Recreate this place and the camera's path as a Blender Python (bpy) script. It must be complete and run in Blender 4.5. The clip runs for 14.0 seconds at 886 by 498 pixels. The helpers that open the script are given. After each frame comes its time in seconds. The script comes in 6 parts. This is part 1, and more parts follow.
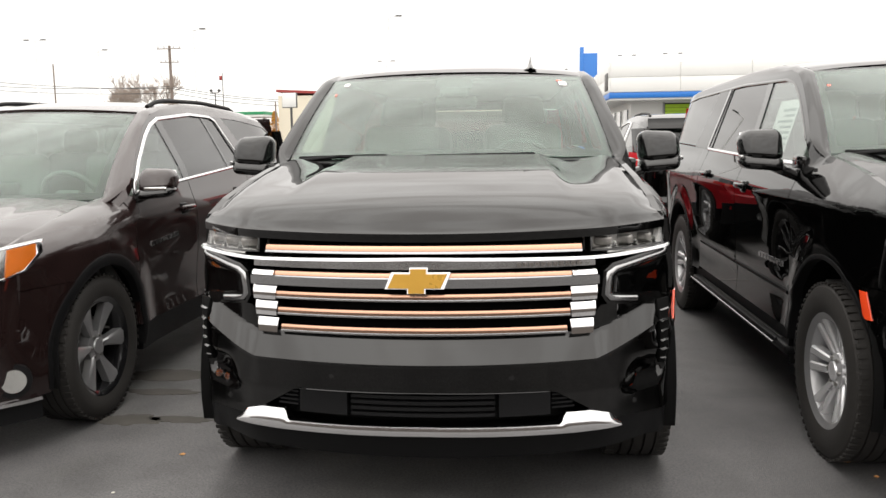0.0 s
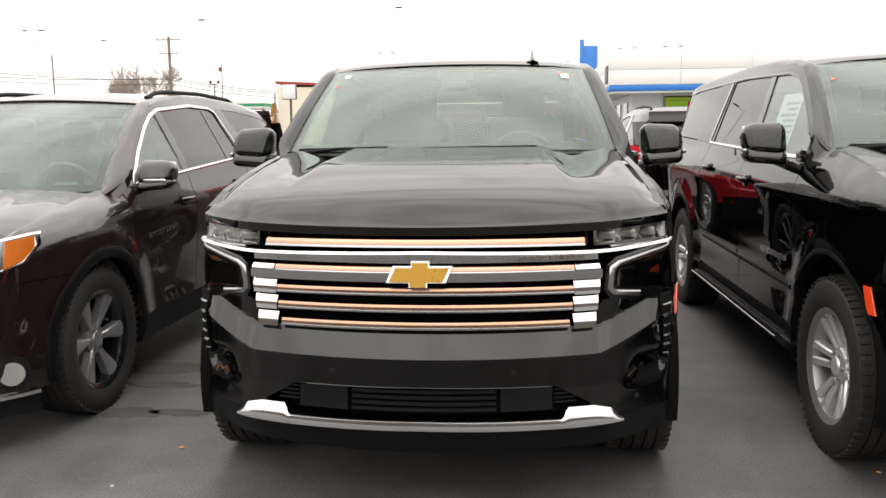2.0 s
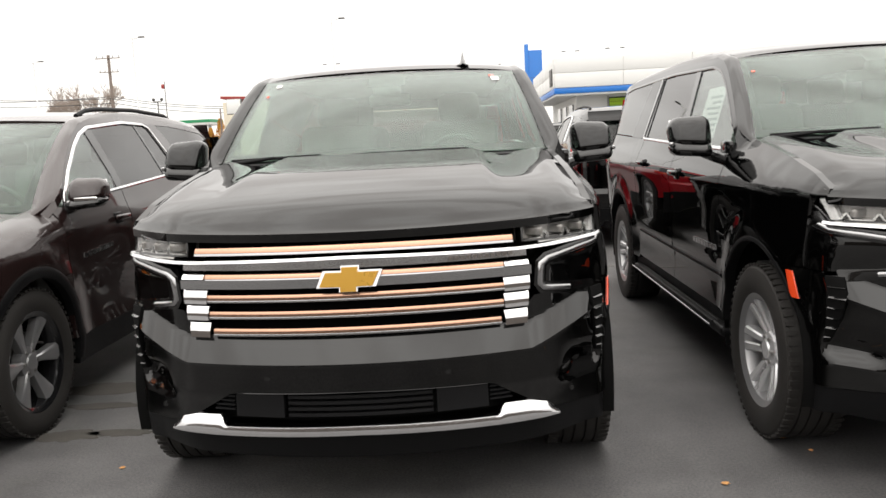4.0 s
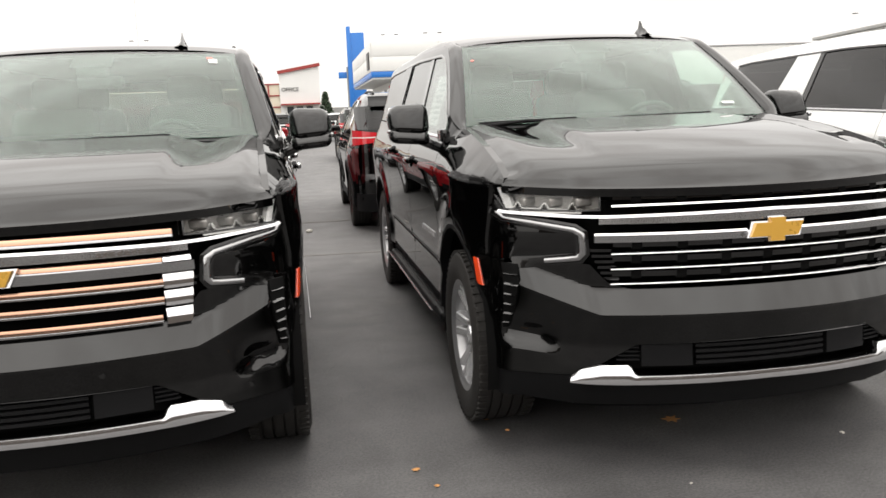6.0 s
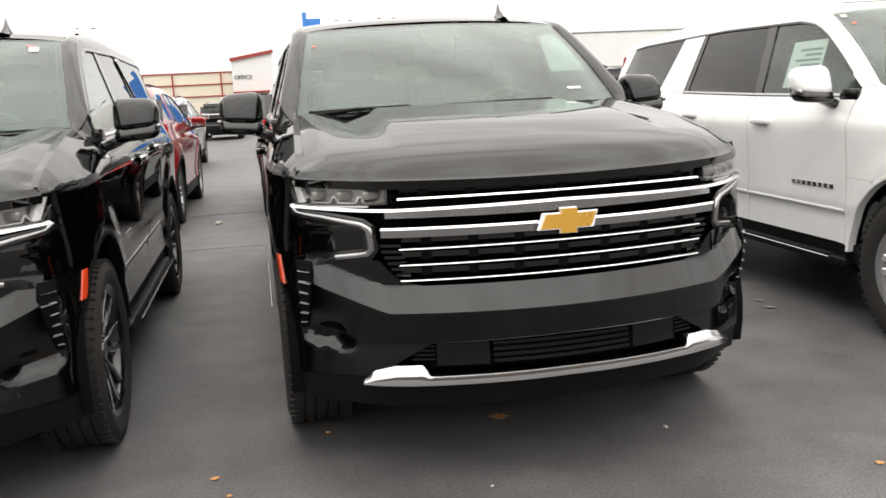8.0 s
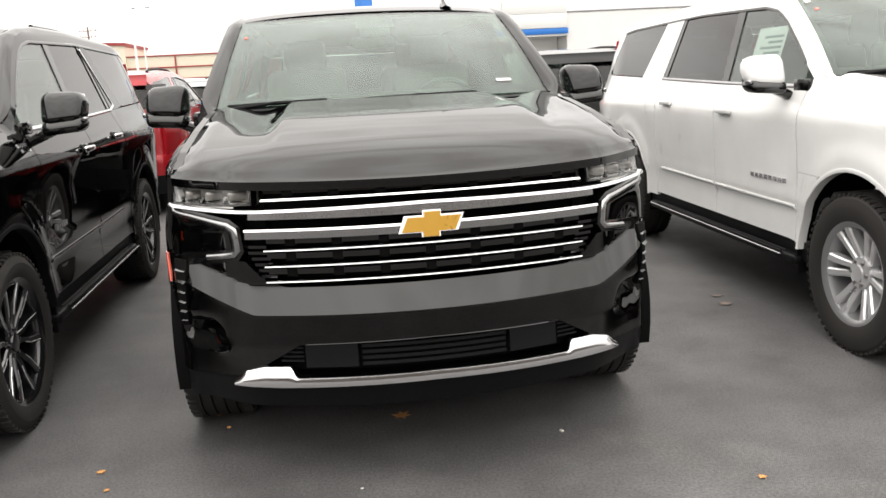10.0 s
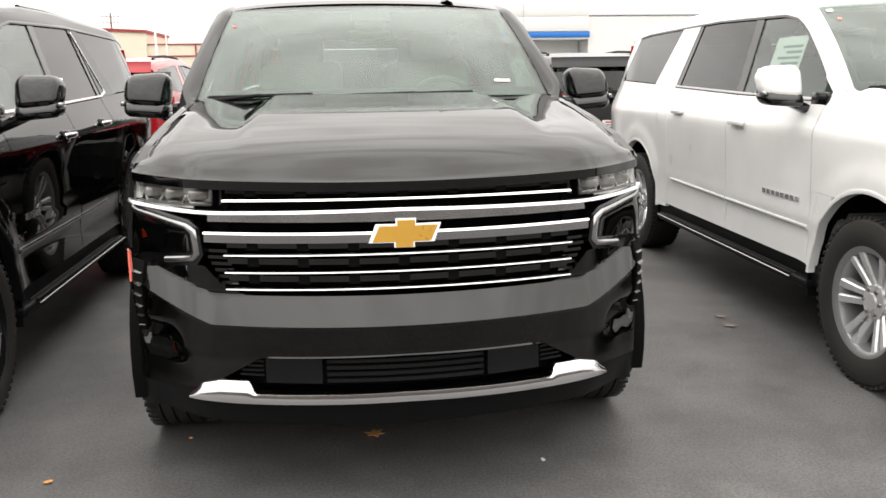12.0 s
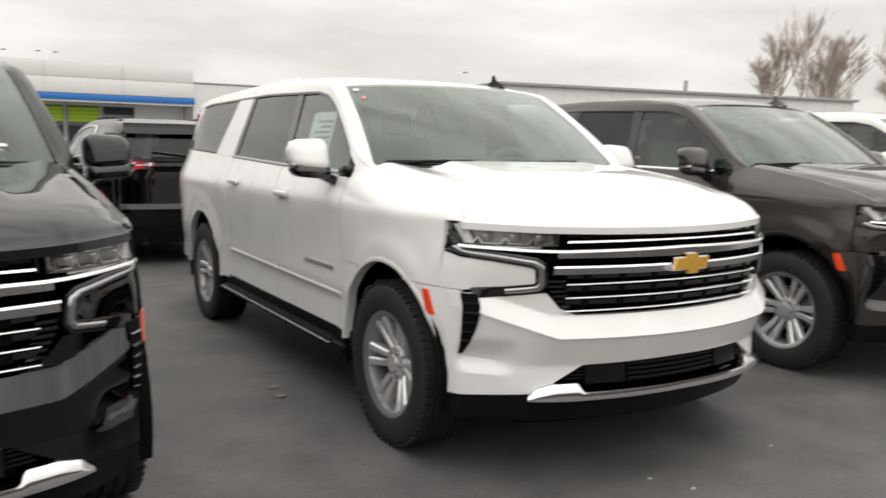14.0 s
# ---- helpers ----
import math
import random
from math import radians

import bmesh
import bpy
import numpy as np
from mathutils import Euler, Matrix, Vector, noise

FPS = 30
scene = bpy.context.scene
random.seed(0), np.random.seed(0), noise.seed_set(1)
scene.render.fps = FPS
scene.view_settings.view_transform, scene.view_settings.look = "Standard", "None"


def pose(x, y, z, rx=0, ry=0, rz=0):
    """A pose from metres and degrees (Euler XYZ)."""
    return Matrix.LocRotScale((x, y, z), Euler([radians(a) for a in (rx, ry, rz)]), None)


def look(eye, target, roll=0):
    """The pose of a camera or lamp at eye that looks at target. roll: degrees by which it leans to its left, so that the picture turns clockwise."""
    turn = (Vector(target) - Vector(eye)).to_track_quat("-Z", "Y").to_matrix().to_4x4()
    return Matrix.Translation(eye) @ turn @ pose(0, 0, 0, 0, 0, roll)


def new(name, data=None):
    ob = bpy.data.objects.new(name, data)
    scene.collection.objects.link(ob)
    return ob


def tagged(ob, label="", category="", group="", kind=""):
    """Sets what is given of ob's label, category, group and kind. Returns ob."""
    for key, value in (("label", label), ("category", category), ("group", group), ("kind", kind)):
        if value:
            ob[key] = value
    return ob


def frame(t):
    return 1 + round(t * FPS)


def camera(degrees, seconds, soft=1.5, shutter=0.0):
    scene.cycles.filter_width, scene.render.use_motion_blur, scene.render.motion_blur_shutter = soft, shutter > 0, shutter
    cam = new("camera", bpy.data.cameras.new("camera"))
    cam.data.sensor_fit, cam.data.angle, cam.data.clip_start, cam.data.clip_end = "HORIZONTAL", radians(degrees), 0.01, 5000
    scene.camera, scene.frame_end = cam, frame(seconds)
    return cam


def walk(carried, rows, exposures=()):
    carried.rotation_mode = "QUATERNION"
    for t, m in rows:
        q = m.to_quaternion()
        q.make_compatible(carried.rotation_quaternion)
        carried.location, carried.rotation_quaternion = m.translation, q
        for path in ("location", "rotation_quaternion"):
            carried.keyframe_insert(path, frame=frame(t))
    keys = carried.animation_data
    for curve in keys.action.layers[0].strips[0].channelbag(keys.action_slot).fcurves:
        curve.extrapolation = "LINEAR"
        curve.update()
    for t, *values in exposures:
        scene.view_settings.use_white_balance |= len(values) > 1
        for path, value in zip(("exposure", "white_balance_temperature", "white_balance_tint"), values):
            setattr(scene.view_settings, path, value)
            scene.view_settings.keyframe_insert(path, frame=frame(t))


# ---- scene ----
cam = camera(56.2, 14.0, shutter=0.3)
PATH = [
    (0, (1.887, 0.333, 1.479), (1.681, 2.305, 1.217), -0.8),
    (0.5, (1.882, 0.334, 1.477), (1.658, 2.302, 1.203), -1.1),
    (1, (1.884, 0.342, 1.481), (1.66, 2.31, 1.2), -1.5),
    (1.5, (1.887, 0.35, 1.477), (1.681, 2.319, 1.192), -1.3),
    (2, (1.875, 0.356, 1.48), (1.671, 2.326, 1.2), -0.6),
    (2.2, (1.867, 0.355, 1.476), (1.67, 2.326, 1.204), -0.4),
    (4.3, (2.03, 0.331, 1.456), (1.949, 2.312, 1.192), -3.3),
    (4.5, (2.086, 0.318, 1.455), (2.01, 2.299, 1.188), -3.8),
    (5, (2.217, 0.289, 1.447), (2.248, 2.269, 1.169), -4.9),
    (5.5, (2.354, 0.373, 1.436), (2.561, 2.336, 1.116), -2.6),
    (6, (2.556, 0.394, 1.452), (2.865, 2.344, 1.13), -2.3),
    (6.5, (2.757, 0.316, 1.466), (3.011, 2.277, 1.161), -1.4),
    (7, (2.882, 0.329, 1.452), (3.116, 2.289, 1.128), -1.7),
    (7.5, (3.008, 0.44, 1.449), (3.3, 2.388, 1.101), -1.6),
    (8, (3.237, 0.432, 1.432), (3.625, 2.362, 1.074), -2.9),
    (8.5, (3.485, 0.382, 1.466), (3.877, 2.31, 1.106), -2.6),
    (8.7, (3.554, 0.394, 1.456), (3.926, 2.327, 1.103), -1.9),
    (10.8, (4.012, 0.361, 1.487), (4.158, 2.309, 1.061), -4.2),
    (11, (4.016, 0.372, 1.483), (4.124, 2.324, 1.065), -3.9),
    (11.5, (4.026, 0.466, 1.479), (4.087, 2.422, 1.067), -3.0),
    (12, (4.07, 0.59, 1.47), (4.295, 2.536, 1.065), -0.8),
    (12.5, (4.233, 0.579, 1.465), (4.464, 2.540, 1.072), -2.2),
    (13, (4.428, 0.583, 1.472), (4.905, 2.469, 1.101), -1.2),
    (13.5, (4.490, 0.600, 1.470), (5.253, 2.391, 1.159), -0.6),
    (14, (4.530, 0.588, 1.477), (5.584, 2.232, 1.237), 1.0),
]
EXPOSURE = [(0.0, 0.38), (2.2, 0.38), (4.3, 0.32), (8.7, 0.38), (10.8, 0.54), (12.5, 0.46), (13.0, 0.26), (13.5, 0.02), (14.0, -0.20)]
walk(cam, [(t, look(eye, target, roll)) for t, eye, target, roll in PATH], EXPOSURE)


# ---- world and light: bright overcast sky ----
world = bpy.data.worlds.new("overcast_sky")
scene.world = world
world.use_nodes = True
wn, wl = world.node_tree.nodes, world.node_tree.links
wn.clear()
sky = wn.new("ShaderNodeTexSky")
sky.sky_type, sky.sun_disc, sky.sun_elevation, sky.sun_rotation = "NISHITA", False, radians(48), radians(200)
coord = wn.new("ShaderNodeTexCoord")
stretch = wn.new("ShaderNodeMapping")
stretch.inputs["Scale"].default_value = (1.3, 1.3, 5.5)
cloud = wn.new("ShaderNodeTexNoise")
cloud.inputs["Scale"].default_value, cloud.inputs["Detail"].default_value = 2.2, 5.0
ramp = wn.new("ShaderNodeValToRGB")
ramp.color_ramp.elements[0].position, ramp.color_ramp.elements[0].color = 0.36, (9.1, 8.6, 8.1, 1)
ramp.color_ramp.elements[1].position, ramp.color_ramp.elements[1].color = 0.60, (11.75, 11.35, 10.8, 1)
veil = wn.new("ShaderNodeMix")
veil.data_type = "RGBA"
veil.inputs["Factor"].default_value = 0.93
ground_bg = wn.new("ShaderNodeBackground")
ground_bg.inputs["Strength"].default_value = 0.105
out = wn.new("ShaderNodeOutputWorld")
wl.new(coord.outputs["Generated"], stretch.inputs["Vector"])
wl.new(stretch.outputs["Vector"], cloud.inputs["Vector"])
wl.new(cloud.outputs["Fac"], ramp.inputs["Fac"])
wl.new(sky.outputs["Color"], veil.inputs["A"])
wl.new(ramp.outputs["Color"], veil.inputs["B"])
height = wn.new("ShaderNodeSeparateXYZ")
lift = wn.new("ShaderNodeMapRange")
lift.inputs["From Min"].default_value, lift.inputs["From Max"].default_value = 0.10, 1.0
lift.inputs["To Min"].default_value, lift.inputs["To Max"].default_value = 0.93, 2.40
grade = wn.new("ShaderNodeMix")
grade.data_type, grade.blend_type, grade.clamp_result = "RGBA", "MULTIPLY", False
grade.inputs["Factor"].default_value = 1.0
wl.new(coord.outputs["Generated"], height.inputs["Vector"])
wl.new(height.outputs["Z"], lift.inputs["Value"])
wl.new(veil.outputs["Result"], grade.inputs["A"])
wl.new(lift.outputs["Result"], grade.inputs["B"])
wl.new(grade.outputs["Result"], ground_bg.inputs["Color"])
wl.new(ground_bg.outputs["Background"], out.inputs["Surface"])
sun = new("sun", bpy.data.lights.new("sun", "SUN"))
sun.data.energy, sun.data.angle, sun.data.color = 0.6, radians(130), (1.0, 0.95, 0.88)
sun.matrix_world = look((0, 0, 30), (6, 26, 0))


# ---- materials ----
def material(name, color, rough=0.5, metal=0.0, coat=0.0, scale=6.0, vary=0.12, bump=0.0, bump_scale=60.0, rough_vary=0.08, emit=0.0, tint=None, spec=0.5):
    m = bpy.data.materials.new(name)
    m.use_nodes = True
    n, l = m.node_tree.nodes, m.node_tree.links
    b = n["Principled BSDF"]
    b.inputs["Metallic"].default_value = metal
    b.inputs["Coat Weight"].default_value = coat
    b.inputs["Coat Roughness"].default_value = 0.03
    b.inputs["Specular IOR Level"].default_value = spec
    tc = n.new("ShaderNodeTexCoord")
    big = n.new("ShaderNodeTexNoise")
    big.inputs["Scale"].default_value, big.inputs["Detail"].default_value = scale, 6.0
    l.new(tc.outputs["Object"], big.inputs["Vector"])
    mix = n.new("ShaderNodeMix")
    mix.data_type = "RGBA"
    c2 = tint or tuple(min(1.0, v * (1 + vary)) for v in color)
    mix.inputs["A"].default_value = (*(v * (1 - vary) for v in color), 1)
    mix.inputs["B"].default_value = (*c2, 1)
    l.new(big.outputs["Fac"], mix.inputs["Factor"])
    l.new(mix.outputs["Result"], b.inputs["Base Color"])
    rr = n.new("ShaderNodeMapRange")
    rr.inputs["To Min"].default_value, rr.inputs["To Max"].default_value = max(0.01, rough - rough_vary), min(1.0, rough + rough_vary)
    l.new(big.outputs["Fac"], rr.inputs["Value"])
    l.new(rr.outputs["Result"], b.inputs["Roughness"])
    if bump:
        fine = n.new("ShaderNodeTexNoise")
        fine.inputs["Scale"].default_value, fine.inputs["Detail"].default_value = bump_scale, 4.0
        l.new(tc.outputs["Object"], fine.inputs["Vector"])
        bp = n.new("ShaderNodeBump")
        bp.inputs["Strength"].default_value, bp.inputs["Distance"].default_value = bump, 0.01
        l.new(fine.outputs["Fac"], bp.inputs["Height"])
        l.new(bp.outputs["Normal"], b.inputs["Normal"])
    if emit:
        b.inputs["Emission Color"].default_value = (*color, 1)
        b.inputs["Emission Strength"].default_value = emit
    return m


def glass(name, tint, ior=1.8, rough=0.0):
    m = bpy.data.materials.new(name)
    m.use_nodes = True
    n, l = m.node_tree.nodes, m.node_tree.links
    n.remove(n["Principled BSDF"])
    clear, gloss, mix, lw, power, scale = (n.new(k) for k in ("ShaderNodeBsdfTransparent", "ShaderNodeBsdfGlossy", "ShaderNodeMixShader", "ShaderNodeLayerWeight", "ShaderNodeMath", "ShaderNodeMath"))
    clear.inputs["Color"].default_value = (*tint, 1)
    gloss.inputs["Roughness"].default_value = rough
    lw.inputs["Blend"].default_value = 0.5
    f0 = ((ior - 1) / (ior + 1)) ** 2
    power.operation, power.inputs[1].default_value = "POWER", 4.0
    scale.operation, scale.inputs[1].default_value, scale.inputs[2].default_value = "MULTIPLY_ADD", 1 - f0, f0
    l.new(lw.outputs["Facing"], power.inputs[0])
    l.new(power.outputs["Value"], scale.inputs[0])
    l.new(scale.outputs["Value"], mix.inputs["Fac"])
    l.new(clear.outputs["BSDF"], mix.inputs[1])
    l.new(gloss.outputs["BSDF"], mix.inputs[2])
    l.new(mix.outputs["Shader"], n["Material Output"].inputs["Surface"])
    return m


def paint(name, color, coat=1.0, metal=0.0, rough=0.3):
    m = material(name, color, rough, metal, coat, scale=3.0, vary=0.1, bump=0.006, bump_scale=30.0)
    m.node_tree.nodes["Principled BSDF"].inputs["Specular IOR Level"].default_value = 0.05
    m.node_tree.nodes["Principled BSDF"].inputs["Coat IOR"].default_value = 1.55
    return m


BLACK = paint("black_paint", (0.0008, 0.0008, 0.0008))
BLACK.node_tree.nodes["Principled BSDF"].inputs["Coat IOR"].default_value = 1.52
BLACK.node_tree.nodes["Principled BSDF"].inputs["Coat Roughness"].default_value = 0.015
BLACK.node_tree.nodes["Principled BSDF"].inputs["Specular IOR Level"].default_value = 0.0
BROWN = paint("dark_cherry_paint", (0.017, 0.0095, 0.0090), metal=0.2)
WHITE = paint("white_paint", (0.80, 0.80, 0.79))
GREY = paint("dark_grey_paint", (0.030, 0.027, 0.025), metal=0.3)
RED = paint("red_paint", (0.34, 0.012, 0.018), metal=0.2)
SILVER = paint("silver_paint", (0.42, 0.43, 0.44), metal=0.5)
POLISHED = material("polished_trim", (0.66, 0.66, 0.67), 0.12, 1.0, vary=0.04, rough_vary=0.04)
CHROME = material("chrome", (0.82, 0.82, 0.83), 0.06, 1.0, vary=0.03, rough_vary=0.03)
SATIN = material("satin_chrome", (0.42, 0.42, 0.425), 0.24, 1.0, vary=0.06, rough_vary=0.05)
COPPER = material("copper_trim", (0.50, 0.305, 0.215), 0.2, 1.0, vary=0.06, rough_vary=0.04)
GOLD = material("gold_emblem", (0.66, 0.37, 0.06), 0.28, 0.35, 0.6, vary=0.08)
PLASTIC = material("black_plastic", (0.0065, 0.0065, 0.007), 0.48, bump=0.1, bump_scale=220.0, spec=0.14)
GLOSSBLACK = material("gloss_black", (0.003, 0.003, 0.003), 0.12, coat=0.4)
MATT = material("underbody_black", (0.003, 0.003, 0.003), 0.8, spec=0.1)
RUBBER = material("tyre_rubber", (0.017, 0.0158, 0.0145), 0.70, bump=0.12, bump_scale=140.0, tint=(0.026, 0.0235, 0.0215), spec=0.4)
ALLOY = material("silver_alloy", (0.74, 0.74, 0.75), 0.25, 0.6, 0.5, vary=0.05)
DARKALLOY = material("gloss_black_alloy", (0.010, 0.010, 0.011), 0.16, 0.2, 0.8)
GREYALLOY = material("grey_alloy", (0.34, 0.34, 0.345), 0.30, 0.65, 0.5)
STEEL = material("brake_steel", (0.28, 0.27, 0.26), 0.4, 0.9, vary=0.3)
SHIELD = glass("windscreen_glass", (0.78, 0.89, 0.83), 1.58)
CLEAR = glass("front_door_glass", (0.82, 0.88, 0.85), 1.5)
PRIVACY = glass("privacy_glass", (0.27, 0.27, 0.27), 1.5)
LENS = glass("lamp_lens", (0.95, 0.95, 0.95), 1.4)
FRIT = material("black_glass_border", (0.006, 0.006, 0.006), 0.6, spec=0.1)
REFLECTOR = material("lamp_reflector", (0.62, 0.62, 0.60), 0.18, 0.9, vary=0.2)
LIGHTGUIDE = material("white_light_guide", (0.80, 0.80, 0.79), 0.25, coat=0.6, vary=0.03)
LAMPBASE = material("lamp_housing_grey", (0.27, 0.26, 0.245), 0.30, 0.4, vary=0.3)
AMBER = material("amber_lens", (0.85, 0.22, 0.03), 0.15, coat=0.8)
ORANGE = material("orange_marker", (0.85, 0.075, 0.018), 0.2, coat=0.8)
TAILRED = material("tail_lamp_red", (0.50, 0.012, 0.02), 0.1, coat=1.0, vary=0.2)
PAPER = material("white_paper", (0.78, 0.78, 0.76), 0.7, vary=0.03)
INK = material("faint_print", (0.22, 0.27, 0.27), 0.7)
INTERIOR = material("interior_grey", (0.19, 0.19, 0.182), 0.7, bump=0.1)
SEAT = material("seat_trim", (0.13, 0.13, 0.125), 0.65, bump=0.1)
TRIMDARK = material("interior_dark", (0.10, 0.10, 0.10), 0.6)
BADGE = material("silver_badge", (0.75, 0.75, 0.76), 0.12, 1.0, vary=0.03)


def asphalt():
    m = material("sealed_asphalt", (0.100, 0.098, 0.098), 0.55, scale=0.35, vary=0.13, bump=0.5, bump_scale=200.0, rough_vary=0.14)
    n, l = m.node_tree.nodes, m.node_tree.links
    b = n["Principled BSDF"]
    src = b.inputs["Base Color"].links[0].from_socket
    tc = n["Texture Coordinate"]
    # dried puddle marks and pale dust, at about a metre
    patch = n.new("ShaderNodeTexNoise")
    patch.inputs["Scale"].default_value, patch.inputs["Detail"].default_value, patch.inputs["Distortion"].default_value = 0.9, 9.0, 1.2
    l.new(tc.outputs["Object"], patch.inputs["Vector"])
    r = n.new("ShaderNodeValToRGB")
    r.color_ramp.elements[0].position, r.color_ramp.elements[1].position = 0.52, 0.74
    l.new(patch.outputs["Fac"], r.inputs["Fac"])
    dust = n.new("ShaderNodeMix")
    dust.data_type = "RGBA"
    dust.inputs["B"].default_value = (0.125, 0.122, 0.117, 1)
    l.new(r.outputs["Color"], dust.inputs["Factor"])
    l.new(src, dust.inputs["A"])
    # fine grit
    grit = n.new("ShaderNodeTexNoise")
    grit.inputs["Scale"].default_value, grit.inputs["Detail"].default_value = 90.0, 3.0
    l.new(tc.outputs["Object"], grit.inputs["Vector"])
    g = n.new("ShaderNodeMapRange")
    g.inputs["From Min"].default_value, g.inputs["From Max"].default_value = 0.3, 0.7
    g.inputs["To Min"].default_value, g.inputs["To Max"].default_value = 0.60, 1.40
    l.new(grit.outputs["Fac"], g.inputs["Value"])
    mul = n.new("ShaderNodeMix")
    mul.data_type, mul.blend_type = "RGBA", "MULTIPLY"
    mul.inputs["Factor"].default_value = 1.0
    blot = n.new("ShaderNodeTexNoise")
    blot.inputs["Scale"].default_value, blot.inputs["Detail"].default_value, blot.inputs["Roughness"].default_value = 2.3, 8.0, 0.62
    l.new(tc.outputs["Object"], blot.inputs["Vector"])
    br = n.new("ShaderNodeMapRange")
    br.inputs["From Min"].default_value, br.inputs["From Max"].default_value = 0.32, 0.68
    br.inputs["To Min"].default_value, br.inputs["To Max"].default_value = 0.66, 1.16
    l.new(blot.outputs["Fac"], br.inputs["Value"])
    bm_ = n.new("ShaderNodeMix")
    bm_.data_type, bm_.blend_type = "RGBA", "MULTIPLY"
    bm_.inputs["Factor"].default_value = 1.0
    l.new(dust.outputs["Result"], bm_.inputs["A"])
    l.new(br.outputs["Result"], bm_.inputs["B"])
    l.new(bm_.outputs["Result"], mul.inputs["A"])
    l.new(g.outputs["Result"], mul.inputs["B"])
    l.new(mul.outputs["Result"], b.inputs["Base Color"])
    return m


ASPHALT = asphalt()


# ---- mesh helpers ----
def link_mesh(name, verts, faces, mat, parent=None, label="", sharp=32, flip=True):
    me = bpy.data.meshes.new(name)
    me.from_pydata([tuple(map(float, v)) for v in verts], [], faces)
    if flip:
        bm = bmesh.new()
        bm.from_mesh(me)
        bmesh.ops.recalc_face_normals(bm, faces=bm.faces)
        bm.to_mesh(me)
        bm.free()
    me.polygons.foreach_set("use_smooth", [True] * len(me.polygons))
    me.set_sharp_from_angle(angle=radians(sharp))
    me.materials.append(mat)
    ob = new(name, me)
    if parent is not None:
        ob.parent = parent
    if label:
        tagged(ob, label)
    return ob


def part(name, bm, mat, parent, label="", sharp=32):
    me = bpy.data.meshes.new(name)
    bmesh.ops.recalc_face_normals(bm, faces=bm.faces)
    bm.to_mesh(me)
    bm.free()
    me.polygons.foreach_set("use_smooth", [True] * len(me.polygons))
    me.set_sharp_from_angle(angle=radians(sharp))
    me.materials.append(mat)
    ob = new(name, me)
    if parent is not None:
        ob.parent = parent
    if label:
        tagged(ob, label)
    return ob


def box(bm, size, at, r=0.0, seg=2, turn=None):
    m = Matrix.Translation(at) @ (turn or Matrix.Identity(4)) @ Matrix.Diagonal((*size, 1))
    made = bmesh.ops.create_cube(bm, size=1, matrix=m)
    if r:
        edges = list({e for v in made["verts"] for e in v.link_edges})
        bmesh.ops.bevel(bm, geom=edges, offset=r, segments=seg, profile=0.5, affect="EDGES")
    return bm


def tube(bm, a, b, r0, r1=None, seg=8):
    a, b = Vector(a), Vector(b)
    d = b - a
    m = Matrix.Translation((a + b) / 2) @ d.to_track_quat("Z", "Y").to_matrix().to_4x4()
    bmesh.ops.create_cone(bm, cap_ends=True, segments=seg, radius1=r0, radius2=r0 if r1 is None else r1, depth=d.length, matrix=m)
    return bm


def pipe(name, points, r, mat, parent, label="", seg=8):
    """One connected rod along points."""
    pts = [Vector(p) for p in points]
    verts, faces = [], []
    for i, p in enumerate(pts):
        d = (pts[min(i + 1, len(pts) - 1)] - pts[max(i - 1, 0)]).normalized()
        a = d.cross(Vector((0, 0, 1)))
        a = a.normalized() if a.length > 0.01 else Vector((1, 0, 0))
        b = a.cross(d)
        for k in range(seg):
            q = 2 * math.pi * k / seg
            verts.append(p + (a * math.cos(q) + b * math.sin(q)) * r)
    for i in range(len(pts) - 1):
        for k in range(seg):
            j = (k + 1) % seg
            faces.append((i * seg + k, i * seg + j, i * seg + seg + j, i * seg + seg + k))
    faces += [tuple(range(seg)), tuple(len(verts) - seg + k for k in range(seg))]
    return link_mesh(name, verts, faces, mat, parent, label, 50)


def grid_solid(front, back):
    """Vertices and faces of a slab between two equal grids of points."""
    n, m = front.shape[:2]
    verts = np.concatenate([front.reshape(-1, 3), back.reshape(-1, 3)])
    k = n * m
    faces = []
    for i in range(n - 1):
        for j in range(m - 1):
            a = i * m + j
            faces.append((a, a + 1, a + m + 1, a + m))
            faces.append((k + a, k + a + m, k + a + m + 1, k + a + 1))
    rim = [i * m for i in range(n)] + [(n - 1) * m + j for j in range(1, m)] + [i * m + m - 1 for i in range(n - 2, -1, -1)] + [j for j in range(m - 2, 0, -1)]
    for a, b in zip(rim, rim[1:] + rim[:1]):
        faces.append((a, b, k + b, k + a))
    return verts, faces


def fn(v):
    return v if callable(v) else (lambda _: v)


def table(*pairs):
    xs, ys = zip(*pairs)
    return lambda v: float(np.interp(v, xs, ys))


def soft(t):
    t = min(1.0, max(0.0, t))
    return t * t * (3 - 2 * t)


